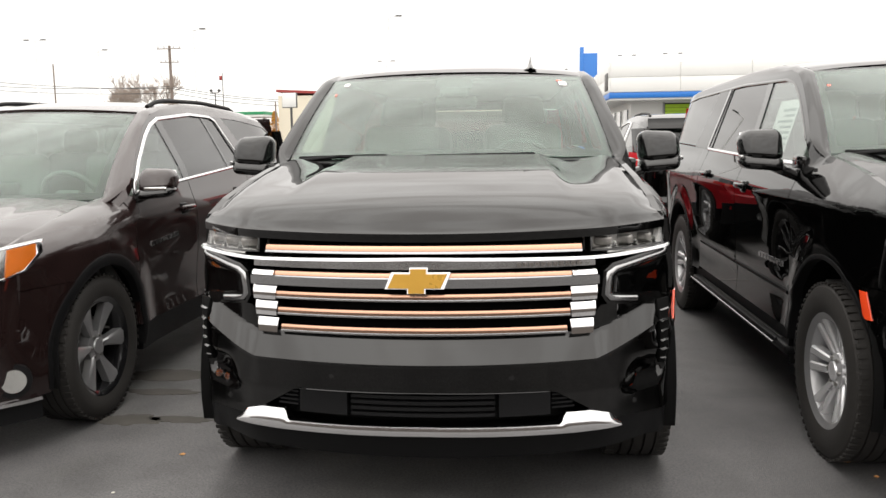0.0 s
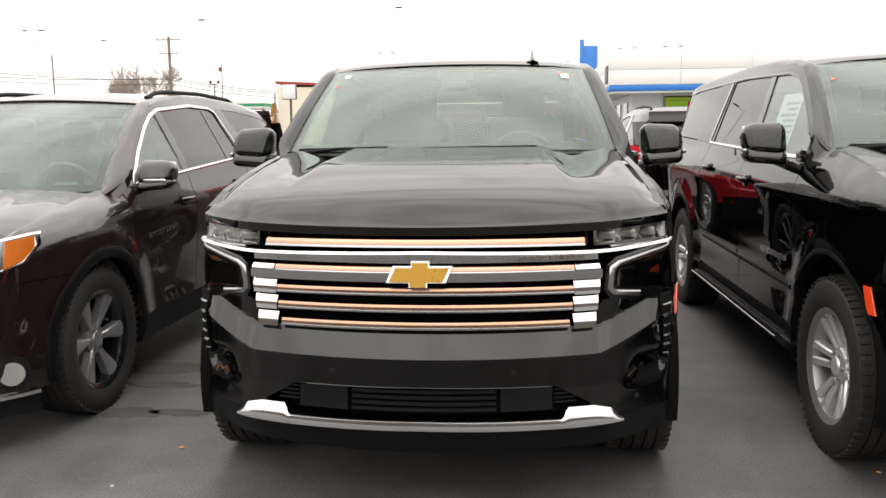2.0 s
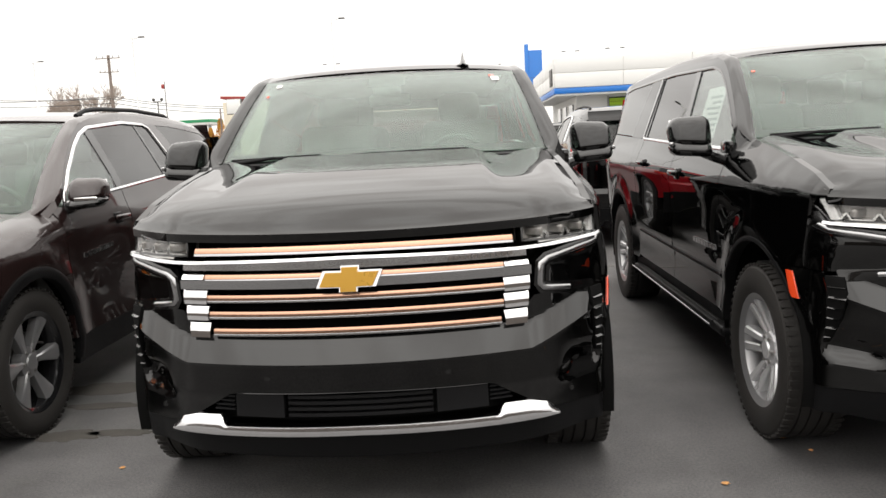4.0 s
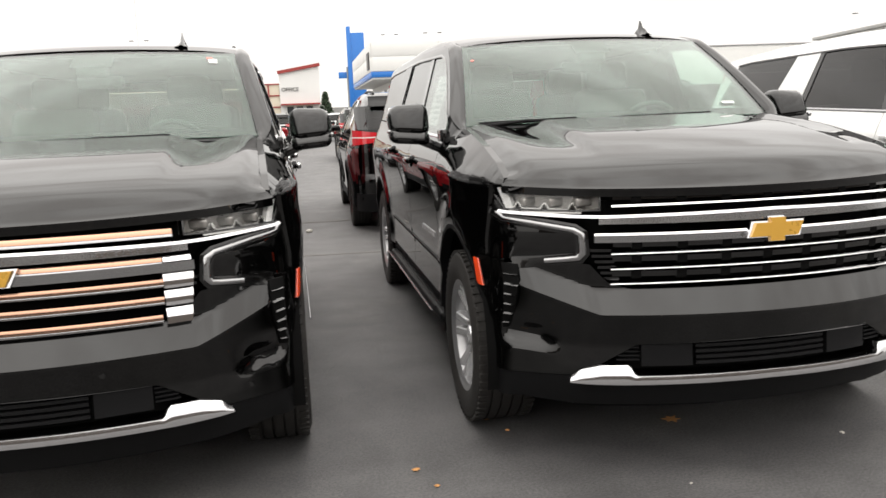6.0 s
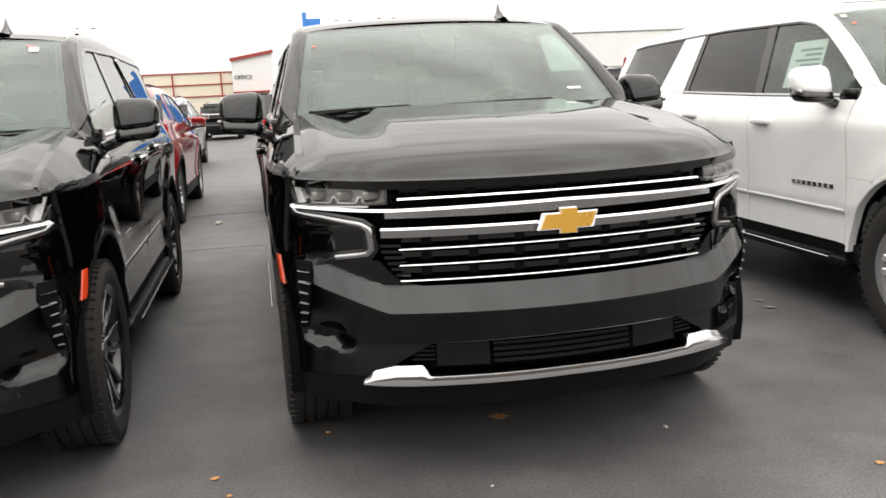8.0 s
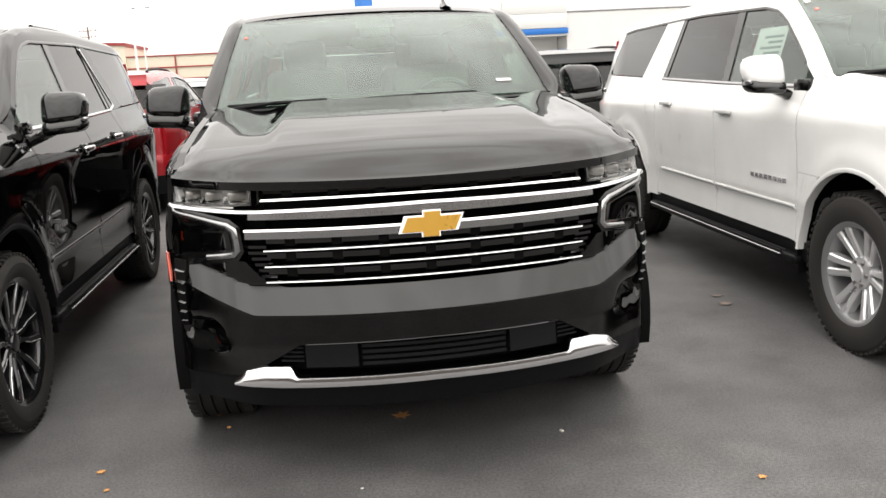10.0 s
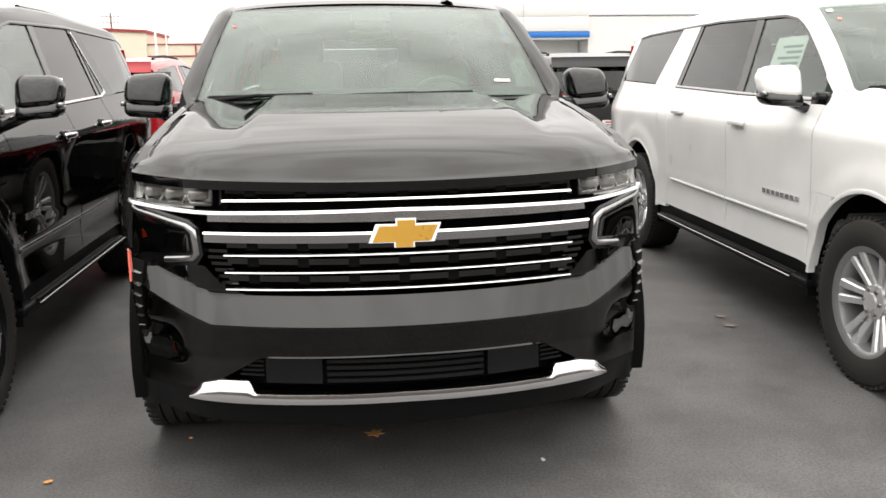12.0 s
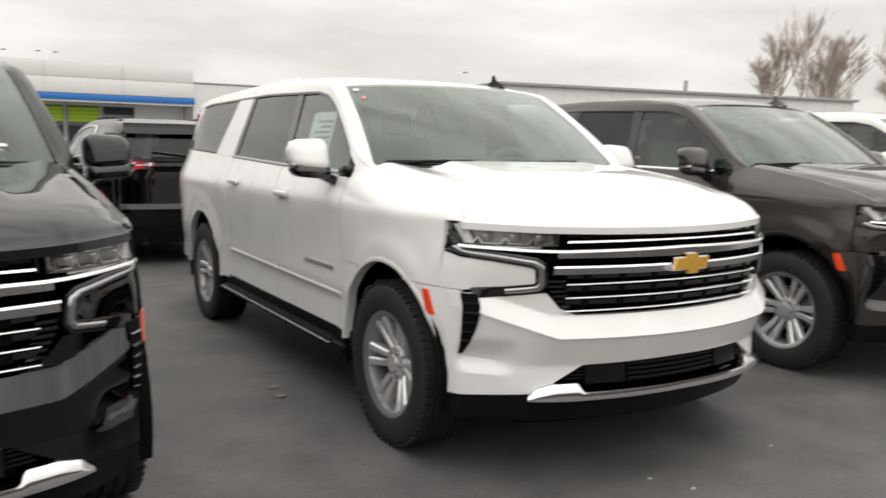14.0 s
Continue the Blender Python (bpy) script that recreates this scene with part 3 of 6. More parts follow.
# ---- full-size SUV ----
def suv(name, at, rz, body, label, long=True, luxury=False, wheels="six_split", sticker=True, windshield_tags=()):
    car = tagged(new(name), label, "car", "parked cars")
    car.matrix_world = pose(*at, 0, 0, rz)
    L = 5.73 if long else 5.35
    ext = 0.335 if long else 0.0
    ya, yb = 0.985, 0.985 + 3.071 + ext
    R, ZC, AR = 0.405, 0.425, 0.512
    HEDGE = table((0.30, 1.160), (0.42, 1.185), (0.6, 1.245), (0.9, 1.305), (1.2, 1.350), (1.5, 1.385))
    nose = [(float(x), 0.30 * float(x) ** 2) for x in np.linspace(0, 0.69, 24)] + [(0.72, 0.168), (0.80, 0.236), (0.88, 0.312), (0.94, 0.388), (0.985, 0.475), (1.010, 0.59), (1.025, 0.75), (1.029, 0.95)]
    nx, ny = zip(*nose)

    def depth(z, ax):
        zc = 0.68 + max(0.0, min(1.0, (ax - 0.64) / 0.30)) * 0.11
        d = float(np.interp(z, (0.25, 0.30, 0.40, 0.45, 0.545, zc - 0.012, zc, zc + 0.09, 0.98, 1.14, 1.30), (0.13, 0.085, 0.036, 0.033, 0.041, -0.020, -0.030, 0.038, 0.020, 0.040, 0.09)))
        d *= 1 - 0.8 * soft((ax - 0.86) / 0.12)
        # wedge pocket in the lower corner, its floor facing up
        pocket = soft((ax - 0.74) / 0.08) * soft((0.955 - ax) / 0.05)
        return d + pocket * float(np.interp(z, (0.46, 0.505, 0.56, 0.585, 0.66), (0.0, -0.006, 0.050, 0.046, 0.0)))

    F = End(nose, depth, taper=0.038)
    prof = table((0.25, 0.965), (0.40, 1.000), (0.50, 0.996), (0.64, 0.992), (0.70, 1.014), (0.74, 1.008), (0.95, 1.018), (1.10, 1.028), (1.165, 1.029), (1.20, 1.016), (1.27, 0.988), (1.335, 0.957), (1.37, 0.945), (1.83, 0.806), (1.90, 0.765))

    def width(y, z):
        w = prof(z) * 1.0
        if y < 0.95:
            w -= 1.029 - float(np.interp(y, ny, nx))
        if y > L - 0.9:
            w -= 0.16 * ((y - L + 0.9) / 0.9) ** 2.2
        for yc in (ya, yb):
            d = math.hypot(y - yc, (z - ZC) * 0.95)
            w += 0.016 * soft((0.64 - d) / 0.12) * (1 if z < 1.12 else 0)
        w *= 1 - 0.038 * soft((z - 0.90) / 0.25) * (1 - soft((y - 0.50) / 0.55))
        if y < 1.55 and z > 1.0:
            top = HEDGE(y)
            rr = float(np.interp(y, (0.42, 0.85), (0.035, 0.16)))
            t = max(0.0, (z - (top - rr)) / rr)
            roll = min(1.0, t) ** 2.4 * (w - np.interp(y, (0.42, 1.5), (0.918, 0.868)))
            w -= roll * (1 - soft((y - 1.40) / 0.15))
        return w

    BELT = table((1.3, 1.322), (2.5, 1.340), (3.6, 1.372), (5.7, 1.43))
    RZ = table((1.36, 1.325), (1.46, 1.388), (1.75, 1.602), (1.98, 1.752), (2.12, 1.822), (2.3, 1.857), (3.3, 1.885), (4.6 + ext * 0.5, 1.868), (L - 0.32, 1.825), (L - 0.15, 1.70))
    front_edge = 0.425

    # front
    x_in = 0.615
    strip_top = table((0, 0.768), (0.525, 0.768), (0.60, 0.795), (0.66, 0.865), (0.74, 0.868), (0.93, 0.852))
    low = table((0, 0.556), (0.49, 0.548), (0.60, 0.485), (0.70, 0.425), (0.93, 0.40))
    crease = lambda x: 0.68 + max(0.0, min(1.0, (abs(x) - 0.64) / 0.30)) * 0.11
    bumper = strip("bumper", F, -0.962, 0.962, lambda x: low(abs(x)), crease, body, car, 130, 24, 0.0, 0.03, sharp=24)
    strip("bumper_shelf", F, -0.962, 0.962, crease, lambda x: strip_top(abs(x)), body, bumper, 130, 20, 0.0, 0.03, sharp=24)
    strip("valance", F, -0.966, 0.966, 0.285, lambda x: min(0.42, low(abs(x)) - 0.004), PLASTIC, car, 48, 5, -0.006, 0.03, "black lower valance")
    strip("air_dam", F, -0.72, 0.72, 0.235, 0.30, MATT, car, 32, 2, -0.10, 0.02)
    # chrome skid bar with raised ends
    skid_hi = table((0, 0.443), (0.500, 0.436), (0.522, 0.474), (0.62, 0.472), (0.685, 0.455), (0.715, 0.428))
    skid_lo = table((0, 0.410), (0.55, 0.402), (0.715, 0.404))
    strip("skid_bar", F, -0.715, 0.715, lambda x: skid_lo(abs(x)), lambda x: skid_hi(abs(x)), POLISHED, car, 130, 6, 0.047, 0.04, "bright skid bar", sharp=25, tilt=lambda x: 0.0065 + 0.018 * soft((abs(x) - 0.495) / 0.03))
    # lower intake
    strip("lower_intake", F, -0.55, 0.55, 0.44, 0.57, MATT, car, 30, 2, -0.05, 0.02)
    for z in (0.47, 0.492, 0.514, 0.536):
        strip("intake_louvre", F, -0.27, 0.27, z - 0.006, z + 0.006, PLASTIC, car, 12, 2, -0.010, 0.03)
    for s in (-1, 1):
        a, b = sorted((s * 0.285, s * 0.475))
        strip("intake_shutter", F, a, b, 0.462, 0.548, PLASTIC, car, 8, 3, -0.006, 0.03, "flat black cover plate")
        for k in range(4):
            a, b = sorted((s * 0.482, s * (0.565 - 0.006 * k)))
            strip("intake_fin", F, a, b, 0.484 + 0.016 * k, 0.490 + 0.016 * k, PLASTIC, car, 4, 2, -0.006, 0.02)
        for x, z in (((0.33, 0.622), (0.80, 0.47)) if luxury else ()):
            bm = bmesh.new()
            p = F.pt(s * x, z, 0)
            tube(bm, p + Vector((0, 0.02, 0)), p + Vector((0, -0.003, 0)), 0.012, 0.011, 16)
            part("parking_sensor", bm, GLOSSBLACK, bumper)
    # grille
    strip("grille_backing", F, -0.66, 0.66, 0.765, 1.142, MATT, car, 36, 2, -0.075, 0.02)
    strip("grille_lip", F, -0.60, 0.60, 1.122, 1.146, GLOSSBLACK, car, 30, 2, -0.022, 0.04)
    # black mesh flanks beside the lower grille
    for s in (-1, 1):
        for k in range(6):
            a, b = sorted((s * (0.555 + 0.006 * k), s * (0.665 - 0.011 * (5 - k))))
            strip("grille_fin", F, a, b, 0.800 + 0.022 * k, 0.811 + 0.022 * k, GLOSSBLACK, car, 5, 2, -0.016, 0.03)
    sweep = lambda zc, rise: (lambda x: zc + rise * min(1.0, abs(x) / 0.6) ** 2)
    rng = 0.605
    if luxury:
        for zc, hw, x in ((1.094, 0.010, 0.585), (1.000, 0.009, 0.545), (0.921, 0.010, 0.545), (0.859, 0.010, 0.540), (0.794, 0.010, 0.530)):
            c = sweep(zc, -0.004)
            strip("grille_bar", F, -x, x, lambda q: c(q) - hw, lambda q: c(q) + hw * 0.8, COPPER, car, 36, 4, 0.014, 0.03, "copper coloured grille bar", tilt=0.006)
            strip("grille_bar_edge", F, -x, x, lambda q: c(q) - hw - 0.009, lambda q: c(q) - hw - 0.001, SATIN, car, 36, 3, 0.017, 0.03, "satin lower edge of the bar", tilt=0.002)
        for s in (-1, 1):
            for k, zc in enumerate((0.921, 0.859, 0.794)):
                a, b = sorted((s * 0.543, s * (0.634 - 0.006 * k)))
                n0, n1 = (0.0, 0.008) if s > 0 else (-0.008, 0.0)
                strip("grille_block", F, a, b, zc - 0.027, zc + 0.026, CHROME, car, 8, 4, 0.020, 0.04, "bright block at the end of a bar", sharp=20, tilt=0.016, lean0=n0, lean1=n1)
            a, b = sorted((s * 0.547, s * 0.635))
            strip("grille_block", F, a, b, 0.988, 1.006, CHROME, car, 6, 3, 0.024, 0.04, tilt=0.012)
    else:
        for zc in (1.093, 0.914, 0.855, 0.797):
            c = sweep(zc, -0.006)
            strip("grille_bar", F, -0.585, 0.585, lambda q: c(q) - 0.0045, lambda q: c(q) + 0.004, CHROME, car, 36, 3, 0.014, 0.03, "thin bright grille bar", tilt=0.008)
        for zc in (1.118, 0.940, 0.885, 0.826):
            strip("grille_slat", F, -0.58, 0.58, zc - 0.010, zc + 0.010, GLOSSBLACK, car, 30, 2, -0.004, 0.03)
            for k in range(-3, 4):
                strip("grille_clip", F, k * 0.165 - 0.018, k * 0.165 + 0.018, zc - 0.018, zc + 0.014, MATT, car, 3, 2, -0.003, 0.03)
    # main bright bar, split by a slot
    up = table((0, 1.060), (0.60, 1.050), (0.75, 1.053), (0.94, 1.060), (0.985, 1.072))
    strip("grille_main_bar", F, -0.63, 0.63, lambda x: 1.020, lambda x: up(abs(x)), SATIN, car, 44, 4, 0.020, 0.05, "broad bright grille bar", sharp=20)
    strip("grille_main_bar_edge", F, -0.950, 0.950, lambda x: up(abs(x)) - 0.007, lambda x: up(abs(x)) + 0.003, POLISHED, car, 60, 3, 0.025, 0.03, "polished strip under the headlights", tilt=0.006)
    lo_bar = lambda x: 0.953 - 0.004 * abs(x)
    strip("grille_lower_bar", F, -0.645, 0.645, lo_bar, lambda x: lo_bar(x) + 0.033, SATIN, car, 44, 4, 0.018, 0.05, "broad bright grille bar", sharp=20)
    if not luxury:
        strip("grille_lower_bar_edge", F, -0.645, 0.645, lambda x: lo_bar(x) + 0.028, lambda x: lo_bar(x) + 0.036, CHROME, car, 44, 3, 0.024, 0.04, tilt=0.004)
    if luxury:
        for k in range(11):
            strip("trim_badge", F, 0.345 + 0.0215 * k, 0.361 + 0.0215 * k, 1.026, 1.041, BADGE, car, 2, 2, 0.026, 0.01)
    emblem(car, F, 0.985, 0.235, 0.030)

    for s in (-1, 1):
        a, b = sorted((s * 0.622, s * 0.996))
        # headlight: dark housing, three small lamps, an upright light bar at the corner
        hi = table((0.61, 1.136), (0.82, 1.150), (0.95, 1.158), (0.996, 1.156))
        lo = table((0.61, 1.066), (0.82, 1.062), (0.945, 1.062), (0.996, 1.140))
        lamp = strip("headlight", F, a, b, lambda x: lo(abs(x)), lambda x: hi(abs(x)), LAMPBASE, car, 20, 4, -0.034, 0.03, "clear headlight with bright inner lamps")
        strip("lens", F, a, b, lambda x: lo(abs(x)), lambda x: hi(abs(x)), LENS, lamp, 20, 4, 0.002, 0.004)
        ribbon("lens_frame", F, [(s * 0.625, 1.070), (s * 0.625, 1.132), (s * 0.82, 1.148), (s * 0.95, 1.156), (s * 0.994, 1.154), (s * 0.944, 1.066), (s * 0.82, 1.066)], 0.007, GLOSSBLACK, lamp, 0.004, 0.05, closed=True)
        for k in range(3):
            x0 = 0.650 + 0.092 * k
            zb = lo(x0 + 0.04) + 0.005
            bm = bmesh.new()
            p = F.pt(s * (x0 + 0.038), zb + 0.030, -0.024)
            box(bm, (0.070, 0.030, 0.034), p, 0.010, 3, Matrix.Rotation(radians(-s * 38 * (x0 - 0.4)), 4, "Z"))
            part("lamp_unit", bm, LAMPBASE, lamp)
            ribbon("lamp_bezel", F, [(s * (x0 - 0.006), zb + 0.004), (s * (x0 + 0.056), zb + 0.005), (s * (x0 + 0.068), zb + 0.026), (s * (x0 + 0.074), zb + 0.026), (s * (x0 + 0.086), zb + 0.005)], 0.008, REFLECTOR, lamp, -0.008, 0.02)
        ribbon("light_bar", F, [(s * 0.690, 1.061), (s * 0.82, 1.060), (s * 0.930, 1.064)], 0.006, REFLECTOR, lamp, 0.000, 0.02)
        ribbon("daylight_bar", F, [(s * 0.928, 1.068), (s * 0.956, 1.150)], 0.022, LIGHTGUIDE, lamp, -0.002, 0.02)
        # hooked bright frame beside the grille
        hook = [(s * 0.985, 1.088), (s * 0.965, 1.046), (s * 0.940, 1.030), (s * 0.85, 1.020), (s * 0.715, 0.998), (s * 0.690, 0.980), (s * 0.682, 0.908), (s * 0.695, 0.888), (s * 0.80, 0.870), (s * 0.905, 0.856)]
        ribbon("lamp_hook", F, hook[1:-1], 0.024, SATIN, car, 0.012, 0.05, 0.03, label="hook-shaped satin metal frame")
        ribbon("lamp_hook_edge", F, hook, 0.044, GLOSSBLACK, car, 0.006, 0.05, 0.03)
        a, b = sorted((s * 0.70, s * 0.998))
        lo2 = table((0.70, 0.905), (0.90, 0.870), (0.998, 0.862))
        hi2 = table((0.70, 0.975), (0.74, 0.995), (0.93, 1.026), (0.950, 1.052), (0.998, 1.136))
        strip("corner_panel", F, a, b, lambda x: lo2(abs(x)), lambda x: hi2(abs(x)), body, car, 30, 8, -0.003, 0.02, sharp=20)
        a, b = sorted((s * 0.60, s * 0.985))
        strip("lamp_backing", F, a, b, 0.85, 1.10, MATT, car, 14, 2, -0.06, 0.02)

    # hood
    def hood_pt(u, v):
        xh = 0.928 - 0.063 * v
        x = u * xh
        ax = abs(x)
        yf = float(np.interp(ax, F.xs, F.ys)) + 0.035 + 0.02 * u * u
        yr = 1.235 + 0.19 * u * u
        q = float(np.interp(v, (0, 0.02, 0.06, 0.16, 0.3, 0.55, 1.0), (-0.04, 0.08, 0.19, 0.37, 0.52, 0.74, 1.0)))
        z0 = 1.155 + 0.012 * u * u
        z1 = 1.383 - 0.004 * u * u
        y = yf + (yr - yf) * v - (0.012 if v == 0 else 0)
        z = z0 + (z1 - z0) * q
        z += 0.026 * soft((0.60 - 0.07 * v - ax) / 0.065) * soft((v - 0.10) / 0.45) * (1 - 0.25 * soft((v - 0.8) / 0.2)) - 0.014 * soft((v - 0.25) / 0.4) * math.exp(-((ax - 0.62) / 0.07) ** 2) + 0.010 * soft((v - 0.2) / 0.5) * math.exp(-((ax - 0.79) / 0.05) ** 2)
        z -= 0.030 * soft((ax - 0.80) / 0.13) * soft((v - 0.01) / 0.10)
        z += 0.030 * soft(v / 0.1) * (1 - soft((v - 0.2) / 0.6)) * (1 - u * u)
        return (x, y, z)

    us = np.linspace(-1, 1, 97)
    vs = [0, 0.01, 0.02, 0.035, 0.05, 0.07, 0.09, 0.115, 0.14, 0.17, 0.2, 0.25, 0.3, 0.36, 0.42, 0.5, 0.58, 0.66, 0.75, 0.84, 0.92, 1.0]
    sheet("hood", hood_pt, us, vs, body, car, (0, 0.0, -0.03), "", 25)
    strip("hood_seal", F, -0.62, 0.62, 1.115, 1.135, MATT, car, 20, 2, -0.06, 0.05)

    def glass_pt(u, v, lift=0.0):
        x = u * (0.850 - 0.122 * v)
        y = (1.285 + 0.185 * u * u) * (1 - v) + (2.035 + 0.085 * u * u) * v
        z = (1.388 - 0.006 * u * u) * (1 - v) + (1.856 - 0.020 * u * u) * v
        b = math.sin(math.pi * v) * 0.022 + lift
        return (x, y - 0.5 * b, z + 0.86 * b)

    g = sheet("windshield", glass_pt, np.linspace(-1, 1, 25), np.linspace(0, 1, 13), SHIELD, car, (0, 0.004, -0.004), "greenish curved windscreen")
    frit = lambda u0, u1, v0, v1, nu, nv: sheet("windshield_border", lambda u, v: glass_pt(u, v, -0.008), np.linspace(u0, u1, nu), np.linspace(v0, v1, nv), FRIT, g, (0, 0.003, -0.003))
    frit(-1, 1, 0, 0.085, 25, 3)
    frit(-1, 1, 0.955, 1, 25, 2)
    frit(-1, -0.955, 0.085, 0.955, 2, 10)
    frit(0.955, 1, 0.085, 0.955, 2, 10)
    frit(-0.14, 0.14, 0.80, 0.956, 5, 3)
    bm = bmesh.new()
    p = Vector(glass_pt(0, 0.84, -0.05))
    box(bm, (0.16, 0.10, 0.07), p, 0.025, 3)
    box(bm, (0.25, 0.025, 0.07), p + Vector((0, 0.16, -0.05)), 0.02, 3)
    part("rear_view_mirror", bm, TRIMDARK, car)
    for kind, u, v, w, h in windshield_tags:
        m = {"white": PAPER, "red": ORANGE, "tan": PAPER}[kind]
        sheet("sticker", lambda a, b: glass_pt(u + a * w, v + b * h, 0.002), np.linspace(-1, 1, 3), np.linspace(-1, 1, 3), m, g, (0, 0.001, -0.001), "small paper sticker on the glass")
    # cowl and wipers
    sheet("cowl", lambda u, v: (u * 0.86, 1.20 + 0.19 * u * u + 0.13 * v, 1.368 + 0.012 * v), np.linspace(-1, 1, 21), (0, 0.5, 1), PLASTIC, car)
    for x0, x1 in ((-0.78, -0.30), (-0.12, 0.44)):
        w = new("wiper")
        w.parent = car
        pipe("wiper_blade", [glass_pt((x0 + (x1 - x0) * k / 8) / 0.84, 0.004 + 0.0015 * k, 0.008) for k in range(9)], 0.009, PLASTIC, w, "", 6)
        bm = bmesh.new()
        mid = (x0 + x1) / 2
        tube(bm, Vector(glass_pt(mid / 0.84 - 0.32, -0.03, 0.004)), Vector(glass_pt(mid / 0.84, 0.010, 0.012)), 0.013, 0.008, 8)
        part("wiper_arm", bm, PLASTIC, w)

    # roof
    RC = table((2.0, 1.856), (2.15, 1.896), (2.6, 1.944), (3.3, 1.952), (4.5, 1.925), (L - 0.4, 1.870), (L - 0.28, 1.845))

    def roof_pt(u, v):
        y0 = 2.04 + 0.085 * u * u
        y = y0 + (L - 0.28 - y0) * v
        x = u * (0.730 - 0.02 * v)
        return (x, y, RC(y - 0.085 * u * u * (1 - v)) - 0.022 * u * u - 0.010 * u ** 6)

    sheet("roof", roof_pt, np.linspace(-1, 1, 33), list(np.linspace(0, 0.12, 7)) + list(np.linspace(0.16, 1, 16)), body, car, (0, 0, -0.03))
    bm = bmesh.new()
    box(bm, (1.34, L - 2.7, 0.02), (0, (L + 1.9) / 2, 1.83), 0)
    part("headliner", bm, INTERIOR, car)
    # shark-fin antenna
    pts = [(0, 0.0), (0.03, 0.022), (0.075, 0.042), (0.105, 0.080), (0.130, 0.084), (0.145, 0.042), (0.19, 0.024), (0.20, 0)]
    ax_, ay, az = 0.44, 2.13, RC(2.22) - 0.024
    bm = bmesh.new()
    rows = []
    for y, z in pts:
        w = 0.034 * (1 - z / 0.13) + 0.004
        rows.append([bm.verts.new((ax_ - w, ay + y, az + 0.002)), bm.verts.new((ax_ - w * 0.45, ay + y, az + z * 0.6 + 0.004)), bm.verts.new((ax_, ay + y, az + z + 0.012)), bm.verts.new((ax_ + w * 0.45, ay + y, az + z * 0.6 + 0.004)), bm.verts.new((ax_ + w, ay + y, az + 0.002))])
    for r0, r1 in zip(rows, rows[1:]):
        for k in range(4):
            bm.faces.new((r0[k], r0[k + 1], r1[k + 1], r1[k]))
    part("antenna", bm, body if body is not WHITE else PLASTIC, car, "shark-fin roof antenna", 40)

    door_rear = 3.50 + (0.20 if long else 0)
    qf_b, qf_t, qr_b, qr_t = (4.23, 3.96, 5.30, 5.02) if long else (3.93, 3.55, 4.86, 4.62)
    for s in (-1, 1):
        S = Side(width, s)
        # bumper corner, fender
        strip("bumper_corner", S, 0.43, 0.79, arch_line(ya, ZC, AR, 0.40), 0.862, body, bumper, m=5, off=-0.002, thick=0.03, cols=arch_cols(0.43, 0.79, ya, AR, 10))
        strip("corner_valance", S, 0.45, 0.53, 0.29, 0.398, PLASTIC, bumper, n=4, m=3, off=-0.01)
        fl = arch_line(ya, ZC, AR, 0.866)
        fender = strip("fender", S, 0.43, 1.512, lambda y: max(fl(y), 1.160 if y < 0.521 else 0.866), HEDGE, body, car, m=18, off=0.0, thick=0.03, cols=sorted(arch_cols(0.43, 1.512, ya, AR, 26) + [0.520, 0.523]))
        strip("fender_rear", S, ya + 0.30, 1.512, arch_line(ya, ZC, AR, 0.47), 0.864, body, fender, m=6, thick=0.03, cols=arch_cols(ya + 0.30, 1.512, ya, AR, 8))
        for yc in (ya, yb):
            arc = [(yc - (AR - 0.008) * math.cos(a), ZC + (AR - 0.008) * math.sin(a)) for a in np.linspace(0.02, math.pi - 0.02, 26)]
            ribbon("arch_lip", S, arc, 0.022, PLASTIC if body is not WHITE else WHITE, car, 0.004, 0.05, 0.1)
            well(car, s * 0.52, s * 1.0, yc, ZC, AR + 0.012)
        # corner vent with fins, orange marker
        a, b = sorted((s * 0.912, s * 0.934))
        n0, n1 = (-0.026, 0.004) if s > 0 else (-0.004, 0.026)
        vent = strip("corner_vent", F, a, b, 0.580, 0.852, MATT, car, n=6, m=6, off=0.010, thick=0.03, lean0=n0, lean1=n1, label="black corner air slot")
        for k in range(6):
            a2, b2 = sorted((s * (0.910 - 0.0038 * k), s * 0.932))
            strip("vent_fin", F, a2, b2, 0.602 + 0.042 * k, 0.610 + 0.042 * k, GLOSSBLACK if body is not WHITE else PLASTIC, vent, n=3, m=2, off=0.018, thick=0.014, tilt=0.012)
        strip("side_marker", S, 0.535, 0.587, 0.735, 0.845, ORANGE, car, n=4, m=4, off=0.003, thick=0.014, lean0=0.045, lean1=0.035, label="orange side marker")
        # doors
        sill = 0.475
        door = strip("front_door", S, 1.520, 2.585, sill, BELT, body, car, 22, 22, 0.0, 0.03)
        rdoor = strip("rear_door", S, 2.593, door_rear, arch_line(yb, ZC, AR + 0.02, sill), BELT, body, car, m=20, thick=0.03, cols=arch_cols(2.593, door_rear, yb, AR + 0.02, 18))
        strip("quarter_panel", S, door_rear + 0.008, L - 0.14, arch_line(yb, ZC, AR, 0.45), BELT, body, car, m=18, thick=0.03, cols=arch_cols(door_rear + 0.008, L - 0.14, yb, AR, 24))
        strip("sill", S, 1.42, yb - AR + 0.02, 0.36, 0.472, PLASTIC, car, 12, 4, -0.03, 0.05)
        ribbon("door_moulding", S, [(1.53, 0.665), (2.58, 0.672)], 0.022, SATIN if luxury else (body if body is WHITE else PLASTIC), door, 0.010, 0.02)
